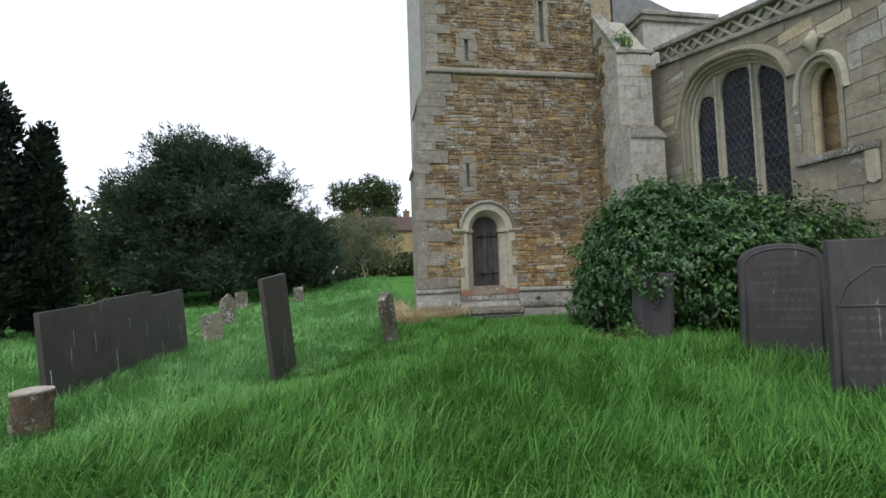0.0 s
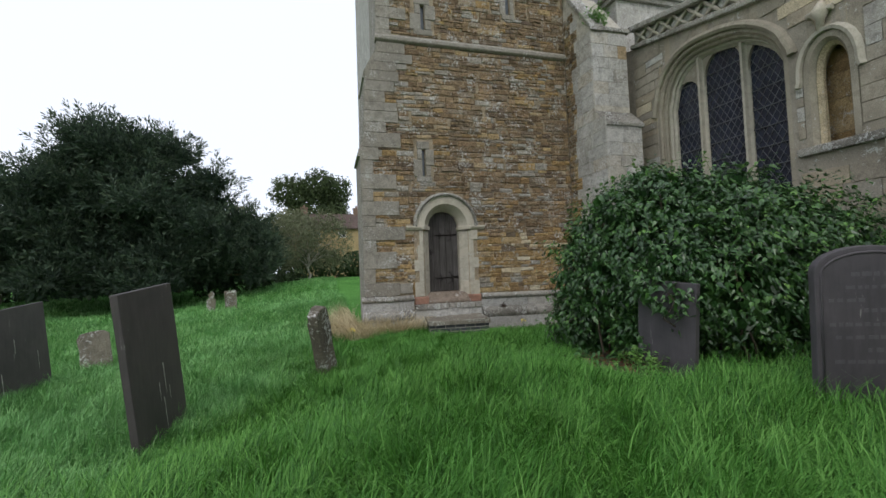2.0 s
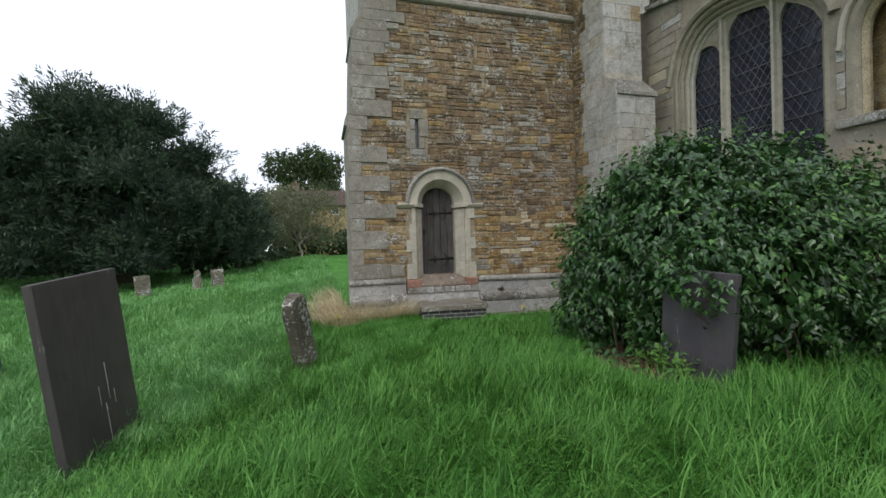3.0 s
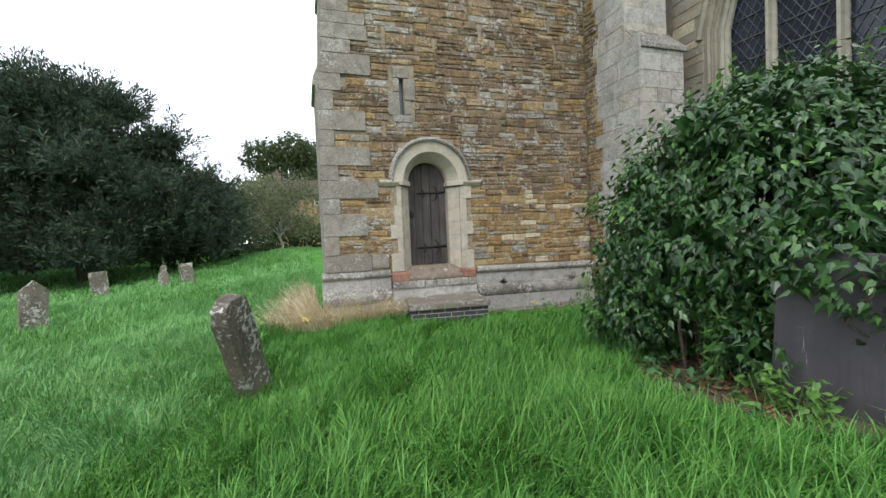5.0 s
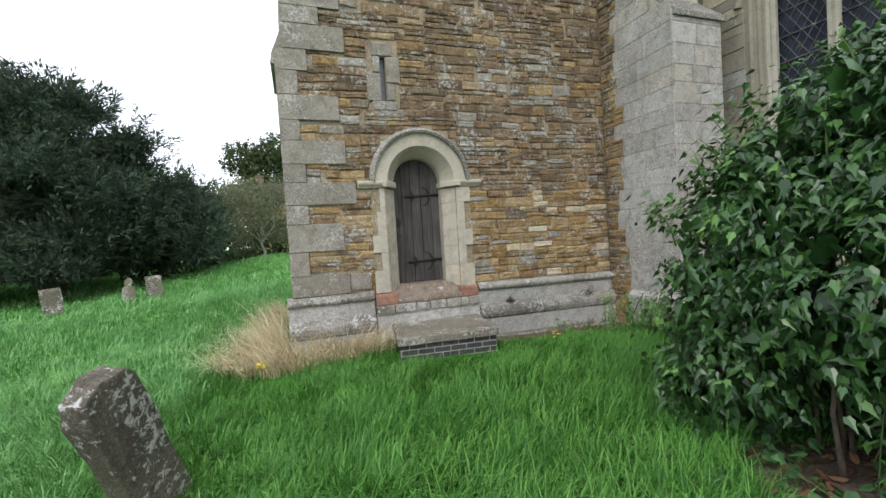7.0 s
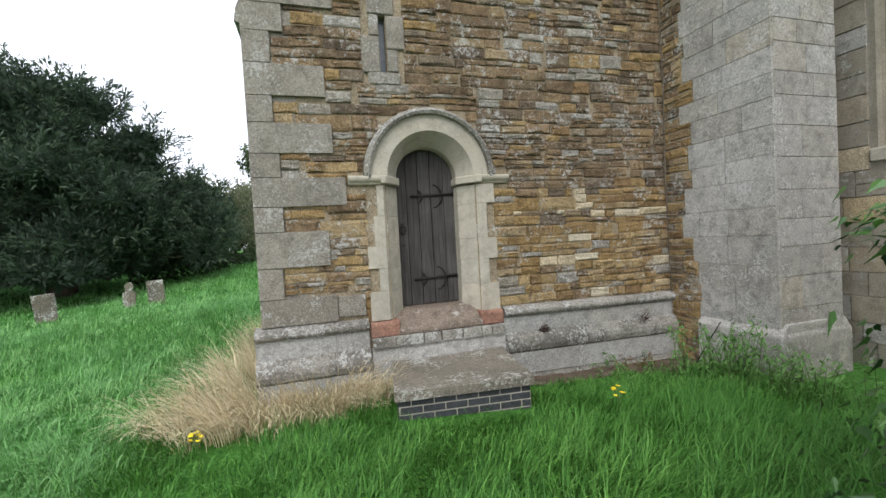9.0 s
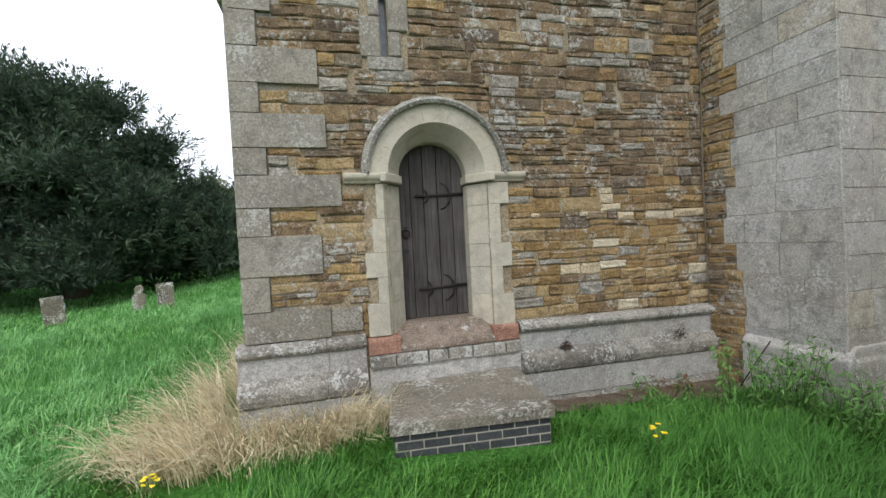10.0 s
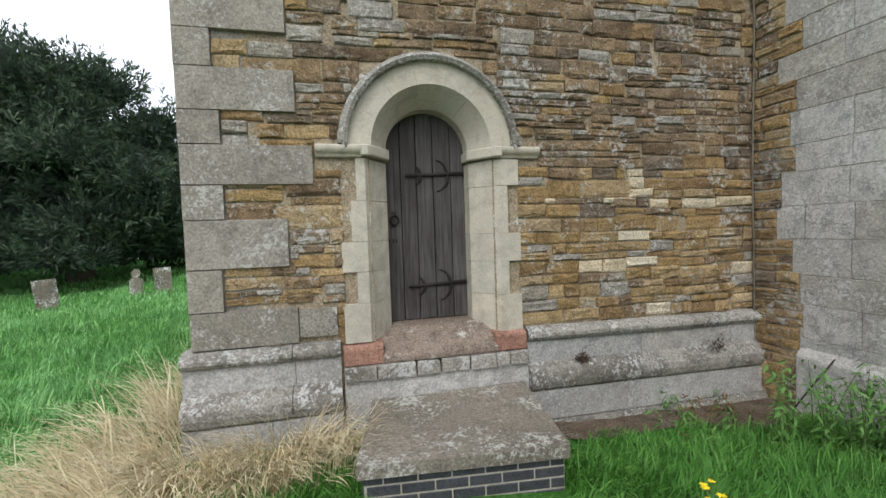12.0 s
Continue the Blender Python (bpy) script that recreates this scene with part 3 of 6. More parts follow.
# niche mouldings, sill and string
niche = thing("niche", "empty pointed stone niche with a moulded hood", "niche", kind="structure")
NP = [(6.33, 3.22)] + NARCH + [(5.76, 3.22)]
for o, d in ((0.0, 0.0), (-0.05, -0.1)):
    swept("moulding", NP, [(o + 0.09, d + 0.02), (o, d + 0.02), (o - 0.05, d - 0.06), (o - 0.05, d - 0.12), (o + 0.02, d - 0.12)], MOULDED if o == 0.0 else CREAM, niche, to3d=AISLE)
swept("hood_mould", [(6.36, 4.2)] + NARCH + [(5.73, 4.2)], [(0.1, 0.0), (0.1, 0.08), (0.15, 0.1), (0.2, 0.0)], DRESSED, niche, to3d=AISLE)
bm = bmesh.new()
for k, (z0, z1) in enumerate(((3.2, 3.42), (3.42, 3.62), (3.62, 3.98), (3.98, 4.4), (4.4, 4.95))):
    prism(bm, [(5.74, z0 + 0.005), (6.36, z0 + 0.005), (6.36, z1 - 0.005), (5.74, z1 - 0.005)], AISLE, -0.43, -0.4 + 0.006 * (k % 2))
part("niche_back", bm, OCHRE, niche, "golden stone back of the niche")
bm = bmesh.new()
prism(bm, [(5.2, 3.06), (6.55, 3.06), (6.55, 3.2), (5.2, 3.2)], AISLE, -0.1, 0.1)
part("niche_sill", bevelled(bm, 0.03), PLINTH, niche)
bm = bmesh.new()
prism(bm, [(5.3, 2.5), (5.4, 2.55), (5.4, 3.06), (5.22, 3.06), (5.22, 2.55)], AISLE, 0.0, 0.08)
part("pendant", bevelled(bm, 0.02), DRESSED, niche)
bm = bmesh.new()
tube(bm, [AISLE(6.1, 5.02, 0.05), AISLE(6.08, 5.2, 0.07), AISLE(6.08, 5.3, 0.09), AISLE(6.06, 5.48, 0.05)], [0.05, 0.07, 0.14, 0.05], 6)
tube(bm, [AISLE(5.9, 5.32, 0.06), AISLE(6.26, 5.34, 0.06)], [0.05, 0.06], 6)
part("finial", bm, DRESSED, niche)

# pierced parapet: two rails and a zigzag with cusped lozenges between them
parapet = thing("parapet", "raking stone parapet pierced with lozenge tracery", "parapet", kind="structure")
for lo, hi, out in ((-0.02, 0.1, 0.1), (0.44, 0.58, 0.14)):
    bm = bmesh.new()
    prism(bm, [(10.3, RAKE(10.3) + lo), (10.3, RAKE(10.3) + hi), (2.0, RAKE(2.0) + hi), (2.0, RAKE(2.0) + lo)], AISLE, -0.35, out)
    part("rail", bevelled(bm, 0.03), PLINTH, parapet)
bm = bmesh.new()
prism(bm, [(10.3, RAKE(10.3) + 0.09), (10.3, RAKE(10.3) + 0.45), (2.0, RAKE(2.0) + 0.45), (2.0, RAKE(2.0) + 0.09)], AISLE, -0.3, -0.06)
part("backing", bm, ASHLAR, parapet)
for i in range(20):
    u = 10.2 - i * 0.4
    for a, b in (((u, 0.09), (u - 0.4, 0.45)), ((u, 0.45), (u - 0.4, 0.09))):
        bm = bmesh.new()
        p, q = (a[0], RAKE(a[0]) + a[1]), (b[0], RAKE(b[0]) + b[1])
        tube(bm, [AISLE(*p, 0.0), AISLE(*q, 0.0)], 0.04, 5)
        part("tracery_bar", bm, DRESSED, parapet)

# ---- tower doorway ----
door_arch = thing("door_surround", "pale dressed limestone round-arched door surround", "doorway", kind="structure")
JO, JF, JI = 0.82, 0.6, ARCH_R      # outer edge, front arris and inner edge of the jambs, from the door's middle
JBASE = 0.76
for s in (-1, 1):
    to = lambda u, v, d: (DOOR_X + s * u, WALL_Y - v, d)
    stones = ((JBASE, 1.1, 0.82), (1.1, 1.37, 0.7), (1.37, 1.63, 0.82), (1.63, 1.98, 0.73), (1.98, SPRING - 0.09, 0.68)) if s < 0 else ((JBASE - 0.02, 1.09, 0.81), (1.09, 1.4, 0.69), (1.4, 1.66, 0.81), (1.66, 2.1, 0.69), (2.1, SPRING - 0.09, 0.8))
    for z0, z1, o in stones:
        bm = bmesh.new()
        prism(bm, [(o, 0.035), (JF, 0.035), (JI + 0.01, -0.22), (JI, -0.45), (o, -0.45)], to, z0 + 0.001, z1 - 0.001)
        part("jamb_stone", bevelled(bm, 0.003, 1), DRESSED, door_arch)
    bm = bmesh.new()
    to = lambda u, v, d: (DOOR_X + s * d, WALL_Y - u, v)
    prism(bm, [(-0.3, SPRING - 0.085), (0.04, SPRING - 0.085), (0.05, SPRING - 0.06), (0.075, SPRING - 0.045), (0.09, SPRING - 0.02), (0.09, SPRING + 0.012), (0.075, SPRING + 0.02), (-0.3, SPRING + 0.02)], to, JF + 0.02, 1.0)
    part("impost", bevelled(bm, 0.008, 1), DRESSED, door_arch, "moulded impost block")
    bm = bmesh.new()
    prism(bm, [(JI - 0.02, -0.4), (JI - 0.02, -0.16), (JF - 0.03, 0.09), (JF + 0.03, 0.09), (JF + 0.03, -0.4)], lambda u, v, d: (DOOR_X + s * u, WALL_Y - v, d), SPRING - 0.075, SPRING + 0.02)
    part("impost", bevelled(bm, 0.01, 1), DRESSED, door_arch, "moulded impost block")
CEN = (DOOR_X, SPRING + 0.02)
for k in range(7):
    bm = bmesh.new()
    a0, a1 = math.pi * k / 7 + 0.0015, math.pi * (k + 1) / 7 - 0.0015
    prof = [(JI, -0.45), (JI + 0.005, -0.22), (JF - 0.06, 0.03), (0.735, 0.03), (0.735, -0.45)]
    rings = []
    for a in np.linspace(a0, a1, 6):
        rings.append([bm.verts.new((CEN[0] + r * math.cos(a), WALL_Y - d, CEN[1] + r * math.sin(a))) for r, d in prof])
    for q, t in zip(rings, rings[1:]):
        for i in range(5):
            bm.faces.new((q[i], q[(i + 1) % 5], t[(i + 1) % 5], t[i]))
    bm.faces.new(rings[0])
    bm.faces.new(rings[-1][::-1])
    bmesh.ops.recalc_face_normals(bm, faces=bm.faces)
    part("voussoir", bm, DRESSED, door_arch)
bm = bmesh.new()
rings = []
for a in np.linspace(-0.04, math.pi + 0.04, 40):
    rings.append([bm.verts.new((CEN[0] + r * math.cos(a), WALL_Y - d, CEN[1] + r * math.sin(a))) for r, d in ((0.73, 0.0), (0.735, 0.085), (0.765, 0.105), (0.81, 0.05), (0.82, 0.0))])
for q, t in zip(rings, rings[1:]):
    for i in range(5):
        bm.faces.new((q[i], q[(i + 1) % 5], t[(i + 1) % 5], t[i]))
bm.faces.new(rings[0])
bm.faces.new(rings[-1][::-1])
bmesh.ops.recalc_face_normals(bm, faces=bm.faces)
part("hood_mould", bm, PLINTH, door_arch, "lichened projecting hood mould")
for s in (-1, 1):
    bm = bmesh.new()
    x = DOOR_X + s * 0.775
    box(bm, x - 0.04, x + 0.04, WALL_Y - 0.1, WALL_Y, SPRING + 0.02, SPRING + 0.1)
    tube(bm, [(x, WALL_Y - 0.05, SPRING + 0.08), (x, WALL_Y - 0.07, SPRING + 0.11), (x, WALL_Y - 0.06, SPRING + 0.15)], [0.03, 0.045, 0.02], 8)
    part("label_stop", bevelled(bm, 0.006, 1), PLINTH, door_arch)

door = thing("door_1", "closed weathered grey oak plank door with iron strap hinges", "door", kind="structure")
DOOR_Y = WALL_Y + 0.36
edges = [-0.42, -0.245, -0.09, 0.075, 0.25, 0.42]
for a, b in zip(edges, edges[1:]):
    bm = bmesh.new()
    n = 8
    top = [(x, CEN[1] + math.sqrt(max(0.43 ** 2 - x * x, 0.0))) for x in np.linspace(b - 0.004, a + 0.004, n)]
    prism(bm, [(a + 0.004, 0.84 + random.uniform(0, 0.012)), (b - 0.004, 0.84 + random.uniform(0, 0.012)), *top], lambda u, v, d: (DOOR_X + u, DOOR_Y - d, v), -0.05, random.uniform(0.0, 0.006))
    part("plank", bevelled(bm, 0.004, 1), OAK, door)
for z in (1.17, 2.24):
    bm = bmesh.new()
    tube(bm, [(DOOR_X - 0.2, DOOR_Y - 0.015, z), (DOOR_X + 0.38, DOOR_Y - 0.015, z + 0.02)], [0.014, 0.02], 6)
    for u, r, a0, a1 in ((-0.1, 0.09, -1.3, 1.3), (0.12, 0.15, -1.5, 1.5)):
        pts = [(DOOR_X + u + r * 0.8 * math.cos(a) - 0.02, DOOR_Y - 0.014, z + r * math.sin(a)) for a in np.linspace(a0, a1, 12)]
        tube(bm, pts, [0.006 + 0.01 * math.sin(k / 11 * math.pi) for k in range(12)], 5)
    part("strap_hinge", bm, IRONWORK, door, "curved wrought-iron strap hinge")
bm = bmesh.new()
tube(bm, [(DOOR_X - 0.32 + 0.04 * math.cos(a), DOOR_Y - 0.025, 1.82 + 0.045 * math.sin(a)) for a in np.linspace(0, math.tau, 13)], 0.008, 5)
box(bm, DOOR_X - 0.345, DOOR_X - 0.295, DOOR_Y - 0.015, DOOR_Y + 0.002, 1.75, 1.9)
part("door_handle", bm, IRONWORK, door, "iron ring handle")
bm = bmesh.new()
for u in (-0.375, -0.335, -0.305):
    box(bm, DOOR_X + u - 0.008, DOOR_X + u + 0.008, DOOR_Y - 0.012, DOOR_Y, 1.6, 1.635)
part("keyhole", bm, DARKROOM, door)
bm = bmesh.new()
box(bm, DOOR_X - 0.56, DOOR_X + 0.56, WALL_Y + 0.43, WALL_Y + 0.49, 0.5, SPRING + 0.6)
part("door_backing", bm, DARKROOM, door)

# sill, riser course and step
door_sill = thing("door_sill", "worn red sandstone door sill", "door sill", kind="structure")
bm = bmesh.new()
prism(bm, [(-0.43, 0.84), (-0.16, 0.83), (0.07, 0.66), (0.1, 0.63), (0.1, 0.575), (-0.4, 0.575)], lambda u, v, d: (d, WALL_Y - u, v), DOOR_X - 0.52, DOOR_X + 0.54)
part("sill_stone", bevelled(bm, 0.025), SILLWORN, door_sill)
for a, b in ((-0.84, -0.5), (0.52, 0.83)):
    bm = bmesh.new()
    prism(bm, [(-0.4, JBASE + 0.01), (0.06, JBASE - 0.01), (0.085, 0.72), (0.085, 0.575), (-0.4, 0.575)], lambda u, v, d: (d, WALL_Y - u, v), DOOR_X + a, DOOR_X + b)
    part("sill_stone", bevelled(bm, 0.01, 1), SILLRED, door_sill)
x = DOOR_X - 0.84
for w in (0.27, 0.34, 0.22, 0.27, 0.25, 0.13, 0.19):
    bm = bmesh.new()
    box(bm, x + 0.005, x + w - 0.005, WALL_Y - 0.12 - random.uniform(0, 0.02), WALL_Y + 0.2, 0.45, 0.57, 0.006)
    part("riser_stone", bevelled(bm, 0.012), PLINTH, door_sill)
    x += w
bm = bmesh.new()
box(bm, DOOR_X - 0.84, DOOR_X + 0.83, WALL_Y - 0.09, WALL_Y + 0.2, -0.4, 0.45)
part("riser_core", bm, ASHLAR, door_sill)

step = thing("door_step", "worn grey stone slab step on dark blue bricks", "step")
Q = [(1.62, 10.12), (2.98, 9.98), (3.17, 11.14), (1.79, 11.14)]
bm = bmesh.new()
prism(bm, Q, lambda u, v, d: (u, v, d), 0.2, 0.29)
bmesh.ops.subdivide_edges(bm, edges=list(bm.edges), cuts=6, use_grid_fill=True)
for v in bm.verts:
    v.co.z -= 0.018 * math.exp(-((v.co.x - 2.35) ** 2) / 0.25) * math.exp(-((v.co.y - 10.8) ** 2) / 0.5) * (v.co.z > 0.25)
    v.co += Vector(noise.noise_vector(v.co * 5)) * 0.006
part("slab", bm, SLAB, step, "worn weathered stone slab")
fa, fb = Vector((1.66, 10.17)), Vector((2.96, 10.035))
bm = bmesh.new()
prism(bm, [(1.664, 10.168), (2.962, 10.032), (3.12, 11.12), (1.84, 11.12)], lambda u, v, d: (u, v, d), -0.2, 0.2)
part("brick_core", bm, PALE_MORTAR, step)
bm = bmesh.new()
box(bm, -0.104, 0.104, -0.05, 0.05, -0.0315, 0.0315)
bevelled(bm, 0.004, 1)
BRICK = bpy.data.meshes.new("brick")
bm.to_mesh(BRICK)
bm.free()
BRICK.materials.append(BLUEBRICK)
for c in range(4):
    z = 0.163 - c * 0.074
    for base_a, base_b in ((fa, fb), (Vector((1.83, 11.12)), fa)):
        run = (base_b - base_a).length
        u = (0.0 if c % 2 else -0.11) + 0.02
        while u < run - 0.03:
            a, b = max(u, 0.0), min(u + 0.208, run)
            if b - a > 0.05:
                p = base_a.lerp(base_b, (a + b) / 2 / run)
                d = (base_b - base_a) / run
                ob = new("brick", BRICK)
                ob.parent = step
                inn = Vector((-d.y, d.x)) * 0.043
                ob.matrix_local = Matrix.LocRotScale((p.x + inn.x, p.y + inn.y, z), Euler((0, 0, math.atan2(d.y, d.x))), ((b - a) / 0.208, 1, 1))
            u += 0.218

# ---- tower plinth: roll, face, chamfered course, footing ----
plinth = thing("plinth", "lichened moulded limestone plinth along the tower", "plinth", kind="structure")


def plinth_run(x0, x1, roll, slope, chunks, left_end):
    """Worn blocks of the plinth from x0 to x1; the levels fall by slope along it."""
    lv = lambda x: roll + slope * (x - x0)
    profiles = (
        ("roll_moulding", PLINTH, 0.008, [(-0.1, 0.005), (0.03, 0.0), (0.08, -0.02), (0.112, -0.055), (0.115, -0.085), (0.09, -0.12), (0.045, -0.135), (-0.1, -0.135)]),
        ("plinth_block", PLINTHFACE, 0.003, [(-0.1, -0.135), (0.06, -0.135), (0.06, -0.24), (0.062, -0.335), (-0.1, -0.335)]),
        ("chamfer_block", PLINTH, 0.009, [(-0.1, -0.335), (0.065, -0.335), (0.13, -0.4), (0.158, -0.44), (0.165, -0.5), (0.15, -0.56), (0.12, -0.59), (-0.1, -0.59)]),
        ("footing_block", PLINTHFACE, 0.005, [(-0.1, -0.59), (0.125, -0.59), (0.13, -0.72), (0.135, -0.86), (-0.1, -0.86)]),
        ("footing_block", PLINTH, 0.014, [(-0.1, -0.86), (0.17, -0.87), (0.2, -0.93), (0.21, -1.3), (-0.1, -1.3)]),
    )
    for nm, mat, worn, prof in profiles:
        x = x0
        while x < x1 - 0.02:
            w = min(random.uniform(*chunks), x1 - x)
            if x1 - x - w < 0.3:
                w = x1 - x
            bm = bmesh.new()
            a, b = x - (0.1 if left_end and x == x0 else 0.0) + 0.0025, x + w - 0.0025
            jog = random.uniform(-0.004, 0.004)
            k, rings = max(2, int((b - a) / 0.05)), []
            for i in range(k + 1):
                d = a + (b - a) * i / k
                end = 0.006 if i in (0, k) else 0.0
                ring = []
                for o, v in prof:
                    q = Vector((d, o * 3, v + lv(d)))
                    n = noise.noise(q * 9) + 0.6 * noise.noise(q * 23)
                    ring.append(bm.verts.new((d, WALL_Y - (o + jog - end * (o > 0) + worn * n * (o > 0)), v + lv(d) + worn * 0.5 * noise.noise(q * 14 + Vector((7, 0, 0))) * (o > 0))))
                rings.append(ring)
            c = len(prof)
            for q, t in zip(rings, rings[1:]):
                for i in range(c):
                    bm.faces.new((q[i], q[(i + 1) % c], t[(i + 1) % c], t[i]))
            bm.faces.new(rings[0][::-1])
            bm.faces.new(rings[-1])
            bmesh.ops.recalc_face_normals(bm, faces=bm.faces)
            part(nm, bm, mat, plinth)
            x += w


plinth_run(0.43, 1.55, 0.8, 0.0, (0.5, 0.75), True)
plinth_run(3.25, 5.98, 0.765, -0.014, (0.8, 1.5), False)

# buttress foot
bm = bmesh.new()
prism(bm, [(BUT_Y - 0.07, -0.6), (BUT_Y - 0.07, 0.36), (BUT_Y, 0.5), (11.2, 0.5), (11.2, -0.6)], lambda u, v, d: (d, u, v), BUT_X + 0.02, BUT_R + 0.05)
part("buttress_foot", bevelled(bm, 0.02), ASHLAR, buttress)
bm = bmesh.new()
prism(bm, [(BUT_X - 0.07, -0.6), (BUT_X - 0.07, 0.36), (BUT_X + 0.04, 0.5), (BUT_R - 0.1, 0.5), (BUT_R - 0.1, -0.6)], lambda u, v, d: (u, d, v), BUT_Y - 0.05, 10.75)
part("buttress_foot", bevelled(bm, 0.02), ASHLAR, buttress)

# string course, slits and lancet
bm = bmesh.new()
prism(bm, [(-0.1, 7.12), (0.0, 7.12), (0.1, 7.02), (0.1, 6.94), (0.04, 6.9), (-0.1, 6.9)], lambda u, v, d: (d, WALL_Y - u, v), 0.8, BUT_X)
part("string_course", bevelled(bm, 0.01, 1), QUOIN, tower, "lichened weathered string course")


def slit(name, r, wide, label):
    w = thing(name, label, "window", kind="structure")
    u0, u1, v0, v1 = r
    for a, b, c, d in ((u0 - wide, u0, v0 - 0.02, v0 + (v1 - v0) * 0.62), (u0 - wide * 0.55, u0, v0 + (v1 - v0) * 0.62, v1), (u1, u1 + wide * 0.6, v0, v0 + (v1 - v0) * 0.4),
                       (u1, u1 + wide, v0 + (v1 - v0) * 0.4, v1), (u0 - wide * 0.7, u1 + wide * 0.7, v0 - 0.15, v0), (u0 - wide * 0.6, u1 + wide * 0.5, v1, v1 + 0.2)):
        bm = bmesh.new()
        box(bm, a + 0.004, b - 0.004, WALL_Y - 0.035, WALL_Y + 0.3, c + 0.004, d - 0.004)
        part("frame_stone", bevelled(bm, 0.012, 1), QUOIN, w)
    bm = bmesh.new()
    box(bm, u0 - 0.02, u1 + 0.02, WALL_Y + 0.09, WALL_Y + 0.12, v0 - 0.02, v1 + 0.02)
    part("pane", bm, SLITGLASS, w)


slit("window_2", SLIT, 0.22, "narrow slit window in grey stone blocks")
slit("window_3", SLIT2, 0.28, "narrow upper slit window in grey stone blocks")
slit("window_4", LANCET, 0.17, "small lancet window in dressed stone")

# wall cable in the re-entrant corner
bm = bmesh.new()
pts = [(BUT_X - 0.05 + 0.01 * math.sin(z * 2.1), WALL_Y - 0.05, z) for z in np.arange(0.05, 9.6, 0.3)]
tube(bm, pts, 0.009, 5)
cable = part("lightning_conductor", bm, CABLE)
tagged(cable, "thin grey conductor cable down the tower corner", "cable")

bm = bmesh.new()
tube(bm, [(BUT_X - 0.08, 10.4, 0.42), (BUT_X - 0.11, 10.52, 0.2), (BUT_X - 0.14, 10.65, -0.05), (BUT_X - 0.16, 10.78, -0.3)], 0.007, 5)
tagged(part("earth_wire", bm, IRONWORK), "thin black wire running down into the soil", "wire")

# ---- headstones ----
def headstone(name, label, at, width, height, thick, yaw, lean=0.0, side=0.0, top="square", mat=None, group="", sink=0.25, wear=0.006):
    """A slab in its own frame: x across, y thick, z up from the turf; returns its root."""
    mat = mat or SLATE
    root = thing(name, label, "gravestone", group=group)
    z = float(ground_z(at[0], at[1]))
    root.matrix_world = pose(at[0], at[1], z, lean, side, yaw)
    w = width / 2
    if top == "square":
        line = [(-w, height), (w, height)]
    elif top == "round":
        line = [(-w, height - 0.23)] + [(-w * math.cos(a), height - 0.22 + 0.22 * math.sin(a) ** 0.85) for a in np.linspace(0.1, math.pi - 0.1, 19)] + [(w, height - 0.23)]
    elif top == "point":
        line = [(-w * 1.05, height * 0.76), (-w * 0.9, height * 0.82), (0, height), (w * 0.9, height * 0.82), (w * 1.05, height * 0.76)]
    elif top == "knob":
        line = [(-w, height * 0.6), (-w * 0.55, height * 0.68), (-w * 0.7, height * 0.85), (-w * 0.2, height), (w * 0.3, height), (w * 0.7, height * 0.85), (w * 0.5, height * 0.68), (w, height * 0.6)]
    else:
        line = [(-w, height * 0.86), (-w * 0.8, height * 0.97), (-w * 0.1, height), (w * 0.7, height * 0.97), (w, height * 0.9)]
    bm = bmesh.new()
    prism(bm, [(w * 0.98, -sink), *line[::-1], (-w * 0.98, -sink)], lambda u, v, d: (u, d, v), -thick / 2, thick / 2)
    bevelled(bm, min(0.012, thick * 0.15), 2)
    if wear > 0.008:
        bmesh.ops.subdivide_edges(bm, edges=[e for e in bm.edges if e.calc_length() > 0.1], cuts=3, use_grid_fill=True)
        for v in bm.verts:
            v.co += Vector(noise.noise_vector(v.co * 6 + Vector(at).to_3d() if len(at) == 3 else v.co * 6 + Vector((at[0], at[1], 0)))) * wear
    body = part("slab", bm, mat, root)
    return root


def lettering(root, rows, thick, mat):
    """Worn, unreadable lines of cut lettering as bars on the front face."""
    bm = bmesh.new()
    for z, lo, hi, h in rows:
        u = lo
        while u < hi:
            w = random.uniform(0.025, 0.07)
            box(bm, u, min(u + w, hi), -thick / 2 - 0.0015, -thick / 2 + 0.001, z - h / 2, z + h / 2 * random.uniform(0.6, 1))
            u += w + random.uniform(0.012, 0.03)
    part("inscription", bm, mat, root)["kind"] = "stuff"


def border(root, line, thick, mat):
    """A raised bead round the front face, along a line of (x, z)."""
    bm = bmesh.new()
    tube(bm, [(x, -thick / 2, z) for x, z in line], 0.011, 6)
    part("border_moulding", bm, mat, root)


